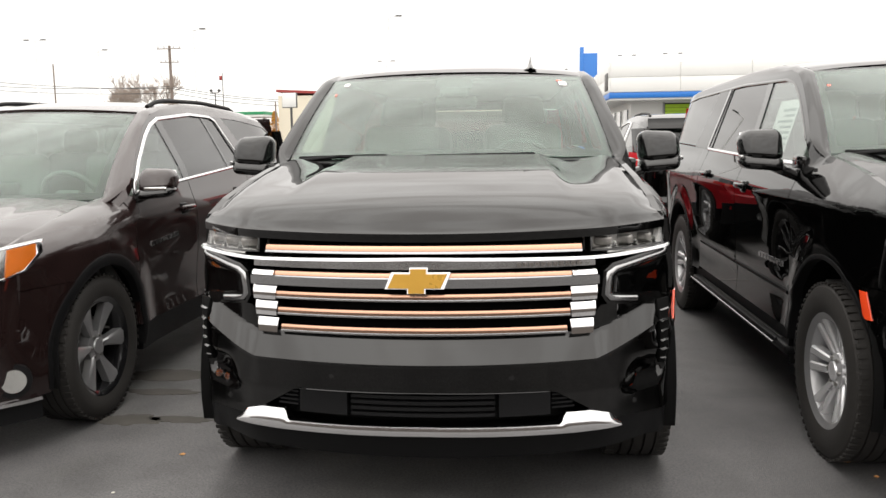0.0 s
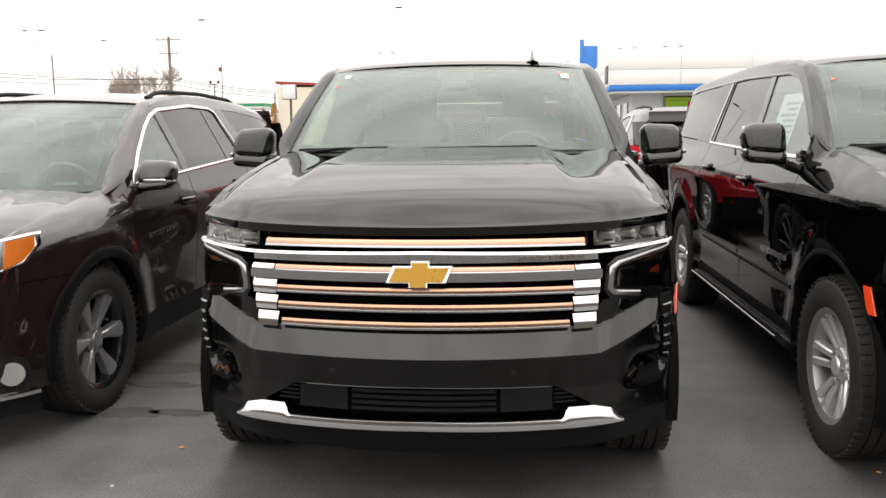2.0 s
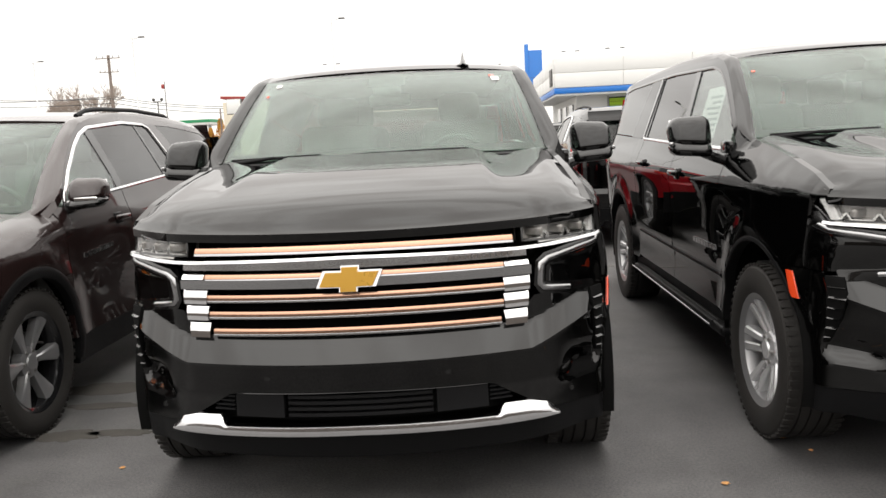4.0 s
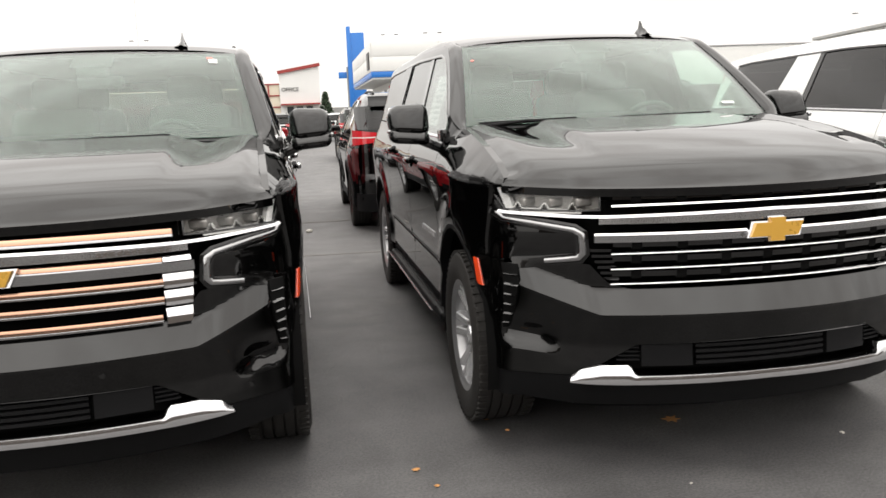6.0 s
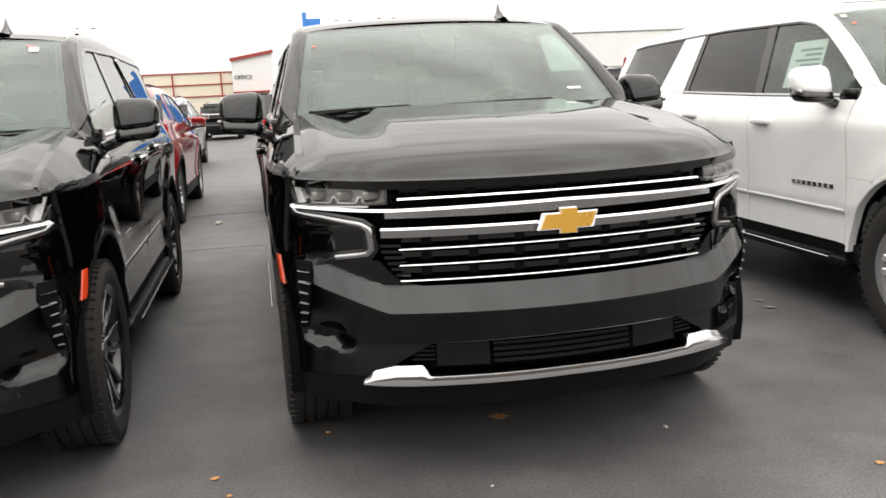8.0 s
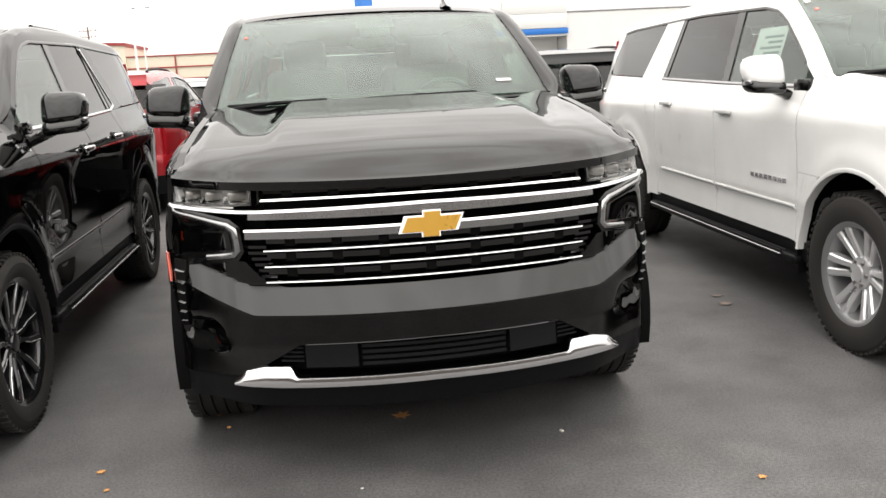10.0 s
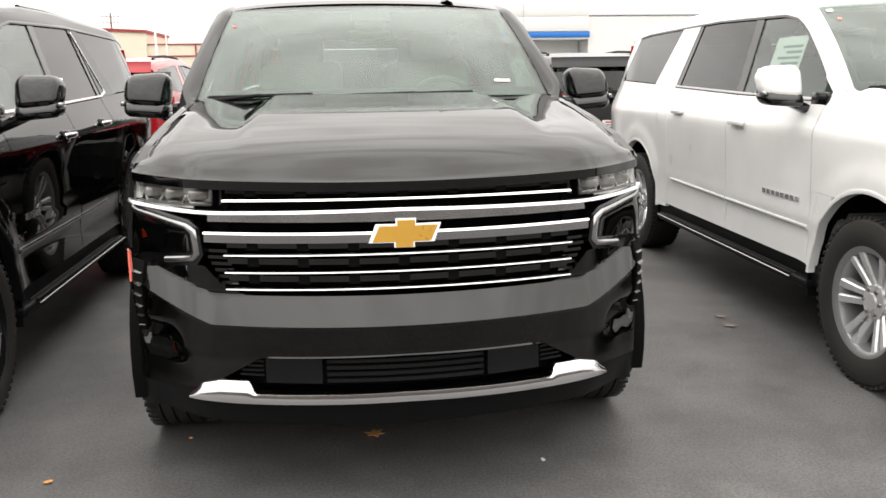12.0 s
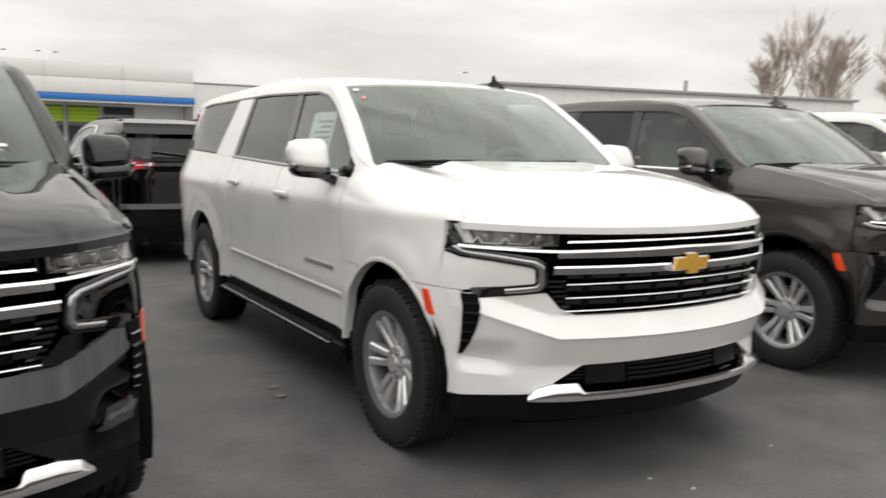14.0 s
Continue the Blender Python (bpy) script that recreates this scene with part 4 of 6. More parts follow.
        ribbon("door_moulding", S, [(2.60, 0.672), (door_rear - 0.02 - (0.25 if not long else 0.1), 0.682)], 0.022, SATIN if luxury else (body if body is WHITE else PLASTIC), rdoor, 0.010, 0.02)
        ch = CHROME if luxury else body
        door_handle(door, S, 2.40, 1.172, ch, body)
        door_handle(rdoor, S, door_rear - 0.25, 1.200, ch, body)
        mirror_housing(car, door, s, 1.120, 1.70, 1.402, body, (0.222, 0.15, 0.220))
        bm = bmesh.new()
        a = S.pt(1.585, 1.335, 0)
        box(bm, (0.03, 0.16, 0.07), a, 0.01)
        part("mirror_sail", bm, GLOSSBLACK, door)
        win = lambda y: RZ(y) - 0.052
        bl = lambda y: BELT(y) + 0.012
        strip("window", S, 1.60, 2.545, bl, lambda y: max(bl(y) + 0.004, win(y)), CLEAR, door, 26, 8, -0.010, 0.004, "front door glass", lean1=0.04)
        strip("window", S, 2.640, door_rear - 0.03, bl, win, PRIVACY, rdoor, 14, 6, -0.010, 0.004, "dark privacy glass", lean0=0.05, lean1=-0.10)
        strip("pillar_trim", S, 2.545, 2.640, bl, win, GLOSSBLACK, rdoor, 4, 6, -0.004, 0.02, lean0=0.04, lean1=0.05)
        strip("pillar_trim", S, door_rear - 0.03, door_rear + 0.05, bl, win, GLOSSBLACK, rdoor, 4, 6, -0.004, 0.02, lean0=-0.10, lean1=-0.13)
        strip("c_pillar", S, door_rear + 0.05, qf_b, lambda y: BELT(y) + 0.002, lambda y: win(y) + 0.004, body, car, 8, 8, 0.0, 0.03, lean0=-0.13, lean1=qf_t - qf_b)
        strip("quarter_window", S, qf_b, qr_b, lambda y: BELT(y) + 0.008, win, PRIVACY, car, 14, 6, -0.006, 0.004, "dark quarter glass", lean0=qf_t - qf_b, lean1=qr_t - qr_b)
        strip("d_pillar", S, qr_b + 0.005, L - 0.14, lambda y: BELT(y) + 0.002, lambda y: min(win(y), 1.80), body, car, 6, 6, -0.004, 0.03, lean0=qr_t - qr_b, lean1=-0.18)
        # upper door frames and pillar
        strip("door_frame", S, 1.455, L - 0.30, lambda y: RZ(y) - 0.054, RZ, body, car, 60, 3, 0.0, 0.03)
        ribbon("frame_seal", S, [(y, RZ(y) - 0.056) for y in np.linspace(1.62, qr_t, 40)], 0.016, GLOSSBLACK, car, 0.003, 0.02, 0.3)

        def cant(u, v):
            y = u
            a = S.pt(y, RZ(y), 0.0)
            if y < 1.52:
                a.x = s * float(np.interp(y, (1.36, 1.52), (0.866, width(1.56, RZ(1.52)))))
            if y < 2.12:
                q = min(1.0, max(0.0, (y - 1.47) / 0.65))
                b = Vector(glass_pt(s, q, 0.004))
            else:
                b = Vector(roof_pt(s, (y - 2.125) / (L - 0.28 - 2.125)))
            w = a.lerp(b, v)
            w.z += 0.014 * math.sin(math.pi * v)
            return tuple(w)

        sheet("pillar", cant, list(np.linspace(1.37, 2.12, 26)) + list(np.linspace(2.16, L - 0.3, 24)), (0, 0.25, 0.5, 0.75, 1), body, car, (0, 0, -0.012))
        ribbon("belt_trim", S, [(1.66, BELT(1.66) + 0.004), (2.6, BELT(2.6) + 0.004), (door_rear + 0.04, BELT(door_rear) + 0.004)] + ([(door_rear + 0.17, BELT(door_rear) + 0.03), (door_rear + 0.13, BELT(door_rear) + 0.08), (door_rear - 0.10, 1.80)] if luxury else []), 0.020, CHROME if body is not WHITE else SATIN, car, 0.006, 0.02, label="bright belt line trim")
        if body is BLACK and long:
            ribbon("pillar_chrome", S, [(door_rear + 0.065, BELT(door_rear) + 0.01), (door_rear - 0.07, 1.815)], 0.045, SATIN, car, 0.004, 0.02, label="satin pillar strip")
        if luxury:
            bars_badge("fender_badge", S, 1.36, 1.47, 1.255, 0.016, fender, 6)
            bars_badge("fender_badge", S, 1.37, 1.47, 1.232, 0.014, fender, 6)
            bars_badge("model_badge", S, 1.66, 1.86, 0.800, 0.030, door, 5)
        else:
            bars_badge("model_badge", S, 1.62, 2.06, 0.788, 0.026, door, 8)
        # step board
        bm = bmesh.new()
        y0, y1 = 1.50, yb - AR - 0.06
        box(bm, (0.17, y1 - y0, 0.055), (s * 0.985, (y0 + y1) / 2, 0.365), 0.02, 3)
        for v in bm.verts:
            end = min(v.co.y - y0, y1 - v.co.y)
            if end < 0.05:
                v.co.x -= s * 0.05 * (1 if abs(v.co.x) > 0.97 else 0)
        board = part("step_board", bm, PLASTIC, car, "black side step with ribbed tread")
        for k in range(3):
            bm = bmesh.new()
            box(bm, (0.012, y1 - y0 - 0.3, 0.008), (s * (0.95 + 0.035 * k), (y0 + y1) / 2, 0.395), 0.003, 1)
            part("step_rib", bm, PLASTIC, board)
        bm = bmesh.new()
        box(bm, (0.010, y1 - y0 - 0.2, 0.010), (s * 1.052, (y0 + y1) / 2, 0.388), 0.003, 1)
        part("step_trim", bm, SATIN, board)
        for yc in (ya, yb):
            wheel(car, s * 0.878, yc, R, 0.285 if wheels == "dark_split" else 0.258, s, wheels, 0.275)
        if sticker and s == -1:
            f = lambda a, b: (lambda y, z: S.pt(y, z, -0.022))(1.98 + 0.36 * a, 1.385 + 0.29 * b)
            st = sheet("price_sheet", lambda a, b: tuple(f(a, b)), (0, 0.5, 1), (0, 0.5, 1), PAPER, door, (s * -0.001, 0, 0), "white printed window sheet")
            for k in range(7):
                sheet("print_line", lambda a, b: tuple(f(0.08 + 0.8 * a * (0.6 + 0.4 * ((k * 7) % 5) / 4), 0.12 + 0.11 * k + 0.05 * b) + Vector((s * 0.002, 0, 0))), (0, 1), (0, 1), INK, st, (s * -0.001, 0, 0))
        # raised roof rail
        if body is WHITE or luxury:
            pipe("roof_strip", [Vector(roof_pt(s * 0.95, v)) + Vector((0, 0, 0.004)) for v in np.linspace(0.24, 0.93, 14)], 0.014, body, car)
    # rear end
    tail_curve = [(0, 0), (0.4, 0.01), (0.62, 0.03), (0.74, 0.07), (0.82, 0.13), (0.86, 0.2)]
    T = End(tail_curve, lambda z, ax: float(np.interp(z, (0.3, 0.6, 1.3, 1.88), (0.05, 0.0, 0.03, 0.32))), L, -1.0)
    strip("rear_bumper", T, -0.84, 0.84, 0.40, 0.74, body, car, 24, 4)
    gate = strip("tailgate", T, -0.84, 0.84, 0.745, 1.37, body, car, 24, 5)
    strip("rear_window", T, -0.66, 0.66, 1.38, 1.74, PRIVACY, gate, 16, 5, 0, 0.004)
    for s in (-1, 1):
        a, b = sorted((s * 0.66, s * 0.80))
        strip("tail_lamp", T, a, b, 0.95, 1.74, TAILRED, car, 5, 5, 0.0, 0.03)
    strip("spoiler", T, -0.74, 0.74, 1.745, 1.85, body, gate, 16, 3, 0.0, 0.04)
    # underside
    bm = bmesh.new()
    box(bm, (1.36, L - 0.7, 0.16), (0, L / 2, 0.36), 0.04)
    box(bm, (1.10, 0.85, 0.62), (0, 0.70, 0.72), 0.05)
    for yc in (ya, yb):
        tube(bm, (-0.75, yc, R), (0.75, yc, R), 0.06, 0.06, 10)
    part("underbody", bm, MATT, car)
    cabin(car, 1.66, (2.45, 3.35), 0.92, 0.52, 1.33, 0.38)
    return car


# ---- mid-size crossover ----
def crossover(name, at, rz, body, label, wheels="six_wide", chrome=True, detail=True):
    car = tagged(new(name), label, "car", "parked cars")
    car.matrix_world = pose(*at, 0, 0, rz)
    L = 5.19
    ya, yb = 1.05, 4.12
    R, ZC, AR = 0.392, 0.41, 0.46
    HEDGE = table((0.35, 0.985), (0.6, 1.045), (0.9, 1.10), (1.2, 1.145), (1.5, 1.18))
    nose = [(0, 0), (0.2, 0.015), (0.4, 0.06), (0.58, 0.13), (0.72, 0.22), (0.82, 0.33), (0.89, 0.45), (0.935, 0.58), (0.965, 0.74), (0.978, 0.95)]
    nx, ny = zip(*nose)
    F = End(nose, lambda z, ax: float(np.interp(z, (0.22, 0.35, 0.55, 0.9, 1.05), (0.10, 0.03, -0.01, 0.02, 0.07))) * (1 - 0.8 * soft((ax - 0.8) / 0.15)))
    prof = table((0.25, 0.93), (0.40, 0.955), (0.50, 0.945), (0.62, 0.955), (0.80, 0.975), (0.97, 0.982), (1.06, 0.975), (1.15, 0.945), (1.22, 0.925), (1.30, 0.905), (1.68, 0.735), (1.78, 0.66))

    def width(y, z):
        w = prof(z)
        if y < 0.95:
            w -= 0.978 - float(np.interp(y, ny, nx))
        if y > L - 1.1:
            w -= 0.15 * ((y - L + 1.1) / 1.1) ** 2.0
        for yc in (ya, yb):
            d = math.hypot(y - yc, z - ZC)
            w += 0.022 * soft((0.64 - d) / 0.14) * (1 if z < 1.0 else 0)
        if y < 1.5 and z > 0.85:
            t = max(0.0, (z - (HEDGE(y) - 0.14)) / 0.14)
            w -= min(1.0, t) ** 2.4 * (w - np.interp(y, (0.42, 1.5), (0.84, 0.80))) * (1 - soft((y - 1.38) / 0.12))
        return w

    BELT = table((1.3, 1.165), (2.3, 1.225), (3.3, 1.275), (4.0, 1.33), (5.2, 1.40))
    RZ = table((1.30, 1.11), (1.42, 1.178), (1.75, 1.415), (2.05, 1.600), (2.22, 1.672), (2.45, 1.712), (2.9, 1.735), (3.8, 1.715), (4.6, 1.655), (4.9, 1.55))
    # front
    bumper = strip("bumper", F, -0.88, 0.88, 0.278, 0.72, body, car, 40, 10, 0, 0.03)
    strip("valance", F, -0.90, 0.90, 0.17, 0.272, PLASTIC, car, 30, 4, 0.0, 0.03)
    strip("bumper_trim", F, -0.90, 0.90, 0.262, 0.280, CHROME, car, 36, 3, 0.014, 0.03, "bright strip along the bumper")
    strip("grille", F, -0.45, 0.45, 0.55, 0.90, GLOSSBLACK, car, 20, 3, 0.006, 0.03)
    for z in (0.62, 0.70, 0.78, 0.86):
        strip("grille_bar", F, -0.44, 0.44, z, z + 0.014, CHROME, car, 20, 2, 0.014, 0.02)
    strip("front_panel", F, -0.88, 0.88, 0.72, 0.985, body, car, 40, 5, -0.004, 0.03)
    emblem(car, F, 0.80, 0.22, 0.02)
    for s in (-1, 1):
        a, b = sorted((s * 0.50, s * 0.920))
        hi = table((0.5, 0.93), (0.92, 1.030))
        lo = table((0.5, 0.850), (0.84, 0.862), (0.895, 0.895), (0.92, 0.970))
        lamp = strip("headlight", F, a, b, lambda x: lo(abs(x)), lambda x: hi(abs(x)), REFLECTOR, car, 16, 4, 0.004, 0.03, "swept-back headlight with amber corner")
        a2, b2 = sorted((s * 0.850, s * 0.912))
        strip("turn_signal", F, a2, b2, lambda x: lo(abs(x)) + 0.010, lambda x: hi(abs(x)) - 0.012, AMBER, lamp, 10, 3, 0.010, 0.01, "amber turn signal")
        strip("lens", F, a, b, lambda x: lo(abs(x)), lambda x: hi(abs(x)), LENS, lamp, 16, 4, 0.016, 0.003)
        ribbon("lamp_frame", F, [(s * 0.505, 0.855), (s * 0.505, 0.926), (s * 0.918, 1.026), (s * 0.918, 0.972), (s * 0.893, 0.899), (s * 0.84, 0.866)], 0.010, CHROME, lamp, 0.012, 0.02, closed=True)
        for k in range(3):
            bm = bmesh.new()
            q = F.pt(s * (0.58 + 0.10 * k), 0.90 + 0.012 * k, 0.004)
            box(bm, (0.08, 0.02, 0.045), q, 0.008, 2, Matrix.Rotation(radians(-s * (14 + 14 * k)), 4, "Z"))
            part("lamp_unit", bm, LAMPBASE, lamp)
        bm = bmesh.new()
        p = F.pt(s * 0.85, 0.385, 0)
        d = Vector((s * 0.8, -1, 0)).normalized()
        tube(bm, p - d * 0.02, p + d * 0.012, 0.062, 0.055, 24)
        fog = part("fog_lamp", bm, REFLECTOR, car, "round clear fog lamp")
        bm = bmesh.new()
        tube(bm, p - d * 0.02, p + d * 0.004, 0.085, 0.08, 24)
        part("fog_bezel", bm, PLASTIC, fog)

    def hood_pt(u, v):
        x = u * (0.86 - 0.06 * v)
        yf = float(np.interp(abs(x), F.xs, F.ys)) + 0.06
        y = yf + (1.14 + 0.24 * u * u - yf) * v
        q = float(np.interp(v, (0, 0.03, 0.1, 0.3, 0.6, 1), (-0.03, 0.08, 0.24, 0.50, 0.77, 1)))
        return (x, y, 0.985 + 0.01 * u * u + 0.175 * q + 0.03 * soft(v / 0.1) * (1 - 0.5 * v) * (1 - u * u) + 0.014 * soft((0.6 - abs(x)) / 0.1) * soft(v / 0.4) - 0.022 * soft((abs(u) - 0.80) / 0.2))

    sheet("hood", hood_pt, np.linspace(-1, 1, 41), list(np.linspace(0, 0.2, 9)) + list(np.linspace(0.27, 1, 9)), body, car, (0, 0, -0.03))

    def glass_pt(u, v, lift=0.0):
        x = u * (0.80 - 0.15 * v)
        y = (1.17 + 0.25 * u * u) * (1 - v) + (2.10 + 0.12 * u * u) * v
        z = (1.165 - 0.0 * u * u) * (1 - v) + (1.700 - 0.02 * u * u) * v
        b = math.sin(math.pi * v) * 0.035 + lift
        return (x, y - 0.5 * b, z + 0.86 * b)

    g = sheet("windshield", glass_pt, np.linspace(-1, 1, 21), np.linspace(0, 1, 11), SHIELD, car, (0, 0.004, -0.004), "curved tinted windscreen")
    for u0, u1, v0, v1 in ((-1, 1, 0, 0.07), (-1, 1, 0.94, 1), (-1, -0.94, 0.07, 0.94), (0.94, 1, 0.07, 0.94)):
        sheet("windshield_border", lambda u, v: glass_pt(u, v, -0.008), np.linspace(u0, u1, 11), np.linspace(v0, v1, 6), FRIT, g, (0, 0.003, -0.003))
    sheet("cowl", lambda u, v: (u * 0.82, 1.09 + 0.25 * u * u + 0.14 * v, 1.142 + 0.014 * v), np.linspace(-1, 1, 21), (0, 0.5, 1), PLASTIC, car)
    RC = table((2.0, 1.690), (2.2, 1.735), (2.7, 1.785), (3.4, 1.795), (4.2, 1.765), (4.85, 1.690))

    def roof_pt(u, v):
        y0 = 2.10 + 0.12 * u * u
        y = y0 + (4.82 - y0) * v
        return (u * (0.655 - 0.02 * v), y, RC(y - 0.12 * u * u * (1 - v)) - 0.025 * u * u)

    sheet("roof", roof_pt, np.linspace(-1, 1, 25), np.linspace(0, 1, 20), body, car, (0, 0, -0.03))
    bm = bmesh.new()
    box(bm, (1.2, 2.5, 0.02), (0, 3.45, 1.66))
    part("headliner", bm, INTERIOR, car)
    for s in (-1, 1):
        S = Side(width, s)
        strip("bumper_corner", S, 0.45, ya - 0.2, arch_line(ya, ZC, AR, 0.278), 0.80, body, bumper, m=5, thick=0.03, cols=arch_cols(0.45, ya - 0.2, ya, AR, 8))
        strip("fender", S, 0.45, 1.44, arch_line(ya, ZC, AR, 0.804), HEDGE, body, car, m=12, thick=0.03, cols=arch_cols(0.45, 1.44, ya, AR, 20))
        strip("fender_rear", S, ya + 0.25, 1.44, arch_line(ya, ZC, AR, 0.42), 0.802, body, car, m=5, thick=0.03, cols=arch_cols(ya + 0.25, 1.44, ya, AR, 6))
        for yc in (ya, yb):
            arc = [(yc - (AR - 0.004) * math.cos(a), ZC + (AR - 0.004) * math.sin(a)) for a in np.linspace(-0.25, math.pi + 0.25, 28)]
            ribbon("arch_trim", S, arc, 0.060, PLASTIC, car, 0.012, 0.05, 0.1, label="black wheel arch moulding")
            well(car, s * 0.50, s * 0.95, yc, ZC, AR + 0.012)
        sill = 0.42
        door = strip("front_door", S, 1.448, 2.345, sill, BELT, body, car, 18, 18, 0, 0.03)
        rdoor = strip("rear_door", S, 2.353, 3.52, arch_line(yb, ZC, AR + 0.10, sill), BELT, body, car, m=16, thick=0.03, cols=arch_cols(2.353, 3.52, yb, AR + 0.10, 14))
        strip("quarter_panel", S, 3.528, L - 0.22, arch_line(yb, ZC, AR, 0.42), BELT, body, car, m=16, thick=0.03, cols=arch_cols(3.528, L - 0.22, yb, AR, 20))
        strip("sill", S, ya + AR - 0.02, yb - AR + 0.02, 0.26, 0.417, PLASTIC, car, 10, 4, 0.0, 0.05)
        win = lambda y: RZ(y) - 0.045
        bl = lambda y: BELT(y) + 0.012
        strip("window", S, 1.50, 2.30, bl, lambda y: max(bl(y) + 0.004, win(y)), CLEAR, door, 22, 6, -0.008, 0.004, "front door glass", lean1=-0.06)
        strip("pillar_trim", S, 2.30, 2.40, bl, win, GLOSSBLACK, rdoor, 4, 5, -0.004, 0.02, lean0=-0.06, lean1=-0.05)
        strip("window", S, 2.40, 3.18, bl, win, PRIVACY, rdoor, 10, 5, -0.008, 0.004, "dark privacy glass", lean0=-0.05, lean1=-0.10)
        strip("pillar_trim", S, 3.18, 3.22, bl, win, GLOSSBLACK, rdoor, 3, 5, -0.004, 0.02, lean0=-0.10, lean1=-0.11)
        strip("window", S, 3.22, 3.50, bl, win, PRIVACY, rdoor, 5, 5, -0.008, 0.004, "dark privacy glass", lean0=-0.11, lean1=-0.20)
        strip("c_pillar", S, 3.50, 3.80, lambda y: BELT(y) + 0.002, lambda y: win(y) + 0.003, body, car, 6, 6, 0, 0.03, lean0=-0.20, lean1=-0.30)
        strip("quarter_window", S, 3.80, 4.86, lambda y: BELT(y) + 0.004, win, PRIVACY, car, 10, 5, -0.004, 0.004, "dark wraparound quarter glass", lean0=-0.30, lean1=-0.16)
        strip("door_frame", S, 1.40, 4.76, lambda y: RZ(y) - 0.047, RZ, body, car, 44, 3, 0, 0.03)
        trim = [(1.56, BELT(1.56) + 0.01), (2.3, BELT(2.3) + 0.008), (3.42, BELT(3.42) + 0.008), (3.52, BELT(3.5) + 0.05), (3.34, RZ(3.34) - 0.07), (3.26, RZ(3.26) - 0.048), (2.9, RZ(2.9) - 0.045), (2.3, RZ(2.3) - 0.042), (2.15, RZ(2.15) - 0.042), (2.0, RZ(2.0) - 0.042), (1.85, RZ(1.85) - 0.042), (1.75, RZ(1.75) - 0.042), (1.66, RZ(1.66) - 0.045), (1.585, BELT(1.58) + 0.06)]
        ribbon("window_trim", S, trim, 0.020, CHROME if chrome else GLOSSBLACK, car, 0.006, 0.02, 0.08, closed=True, label="bright moulding round the side windows")

        def cant(y, v):
            a = S.pt(y, RZ(y))
            if y < 1.50:
                a.x = s * float(np.interp(y, (1.28, 1.50), (0.80, width(1.52, RZ(1.50)))))
            if y < 2.22:
                b = Vector(glass_pt(s, min(1.0, max(0.0, (y - 1.42) / 0.80)), 0.004))
            else:
                b = Vector(roof_pt(s, (y - 2.22) / (4.82 - 2.22)))
            w = a.lerp(b, v)
            w.z += 0.014 * math.sin(math.pi * v)
            return tuple(w)

        sheet("pillar", cant, list(np.linspace(1.30, 2.22, 26)) + list(np.linspace(2.3, 4.78, 20)), (0, 0.25, 0.5, 0.75, 1), body, car, (0, 0, -0.012))
        door_handle(door, S, 2.17, 1.055, body)
        door_handle(rdoor, S, 3.22, 1.10, body)
        mirror_housing(car, door, s, 1.055, 1.58, 1.245, body, (0.22, 0.14, 0.18), True)
        bars_badge("model_badge", S, 1.62, 2.02, 0.865, 0.028, door, 8, 0.02)
        for yc in (ya, yb):
            wheel(car, s * 0.835, yc, R, 0.262, s, wheels, 0.255)
        rail = [Vector(roof_pt(s * 0.93, 0.10 + 0.66 * q)) + Vector((0, 0, 0.024 * min(1, 14 * q * (1 - q)))) for q in np.linspace(0, 1, 14)]
        pipe("roof_rail", rail, 0.016, PLASTIC, car, "black raised roof rail")
    # rear
    tail = [(0, 0), (0.4, 0.012), (0.62, 0.045), (0.76, 0.10), (0.85, 0.18), (0.90, 0.27), (0.93, 0.40)]
    T = End(tail, lambda z, ax: float(np.interp(z, (0.25, 0.45, 0.70, 0.76, 1.02, 1.28, 1.66, 1.72), (0.10, 0.02, -0.02, 0.03, 0.03, 0.05, 0.30, 0.30))), L, -1.0)
    strip("rear_bumper", T, -0.92, 0.92, 0.50, 0.745, body, car, 36, 5)
    strip("rear_valance", T, -0.92, 0.92, 0.27, 0.498, PLASTIC, car, 30, 4)
    gate = strip("tailgate", T, -0.86, 0.86, 0.75, 1.29, body, car, 30, 6, -0.006)
    strip("rear_window", T, -0.76, 0.76, 1.295, 1.58, PRIVACY, gate, 20, 6, 0, 0.005, "dark rear window")
    strip("spoiler", T, -0.70, 0.70, 1.575, 1.70, body, gate, 20, 4, 0.06, 0.10, "roof spoiler over the rear window")
    strip("rear_trim", T, -0.60, 0.60, 1.195, 1.235, CHROME, gate, 20, 3, 0.012, 0.02, "bright bar across the tailgate")
    pipe("rear_wiper", [T.pt(0.02 + 0.07 * k, 1.32 + 0.008 * k, 0.02) for k in range(7)], 0.010, GLOSSBLACK, gate, "", 6)
    plate = strip("plate", T, -0.13, 0.13, 0.84, 0.92, PAPER, gate, 6, 3, 0.008, 0.01, "white dealer plate")
    strip("plate_print", T, -0.10, 0.10, 0.888, 0.905, TAILRED, plate, 6, 2, 0.011, 0.01)
    strip("plate_print", T, -0.11, 0.11, 0.853, 0.872, INK, plate, 6, 2, 0.011, 0.01)
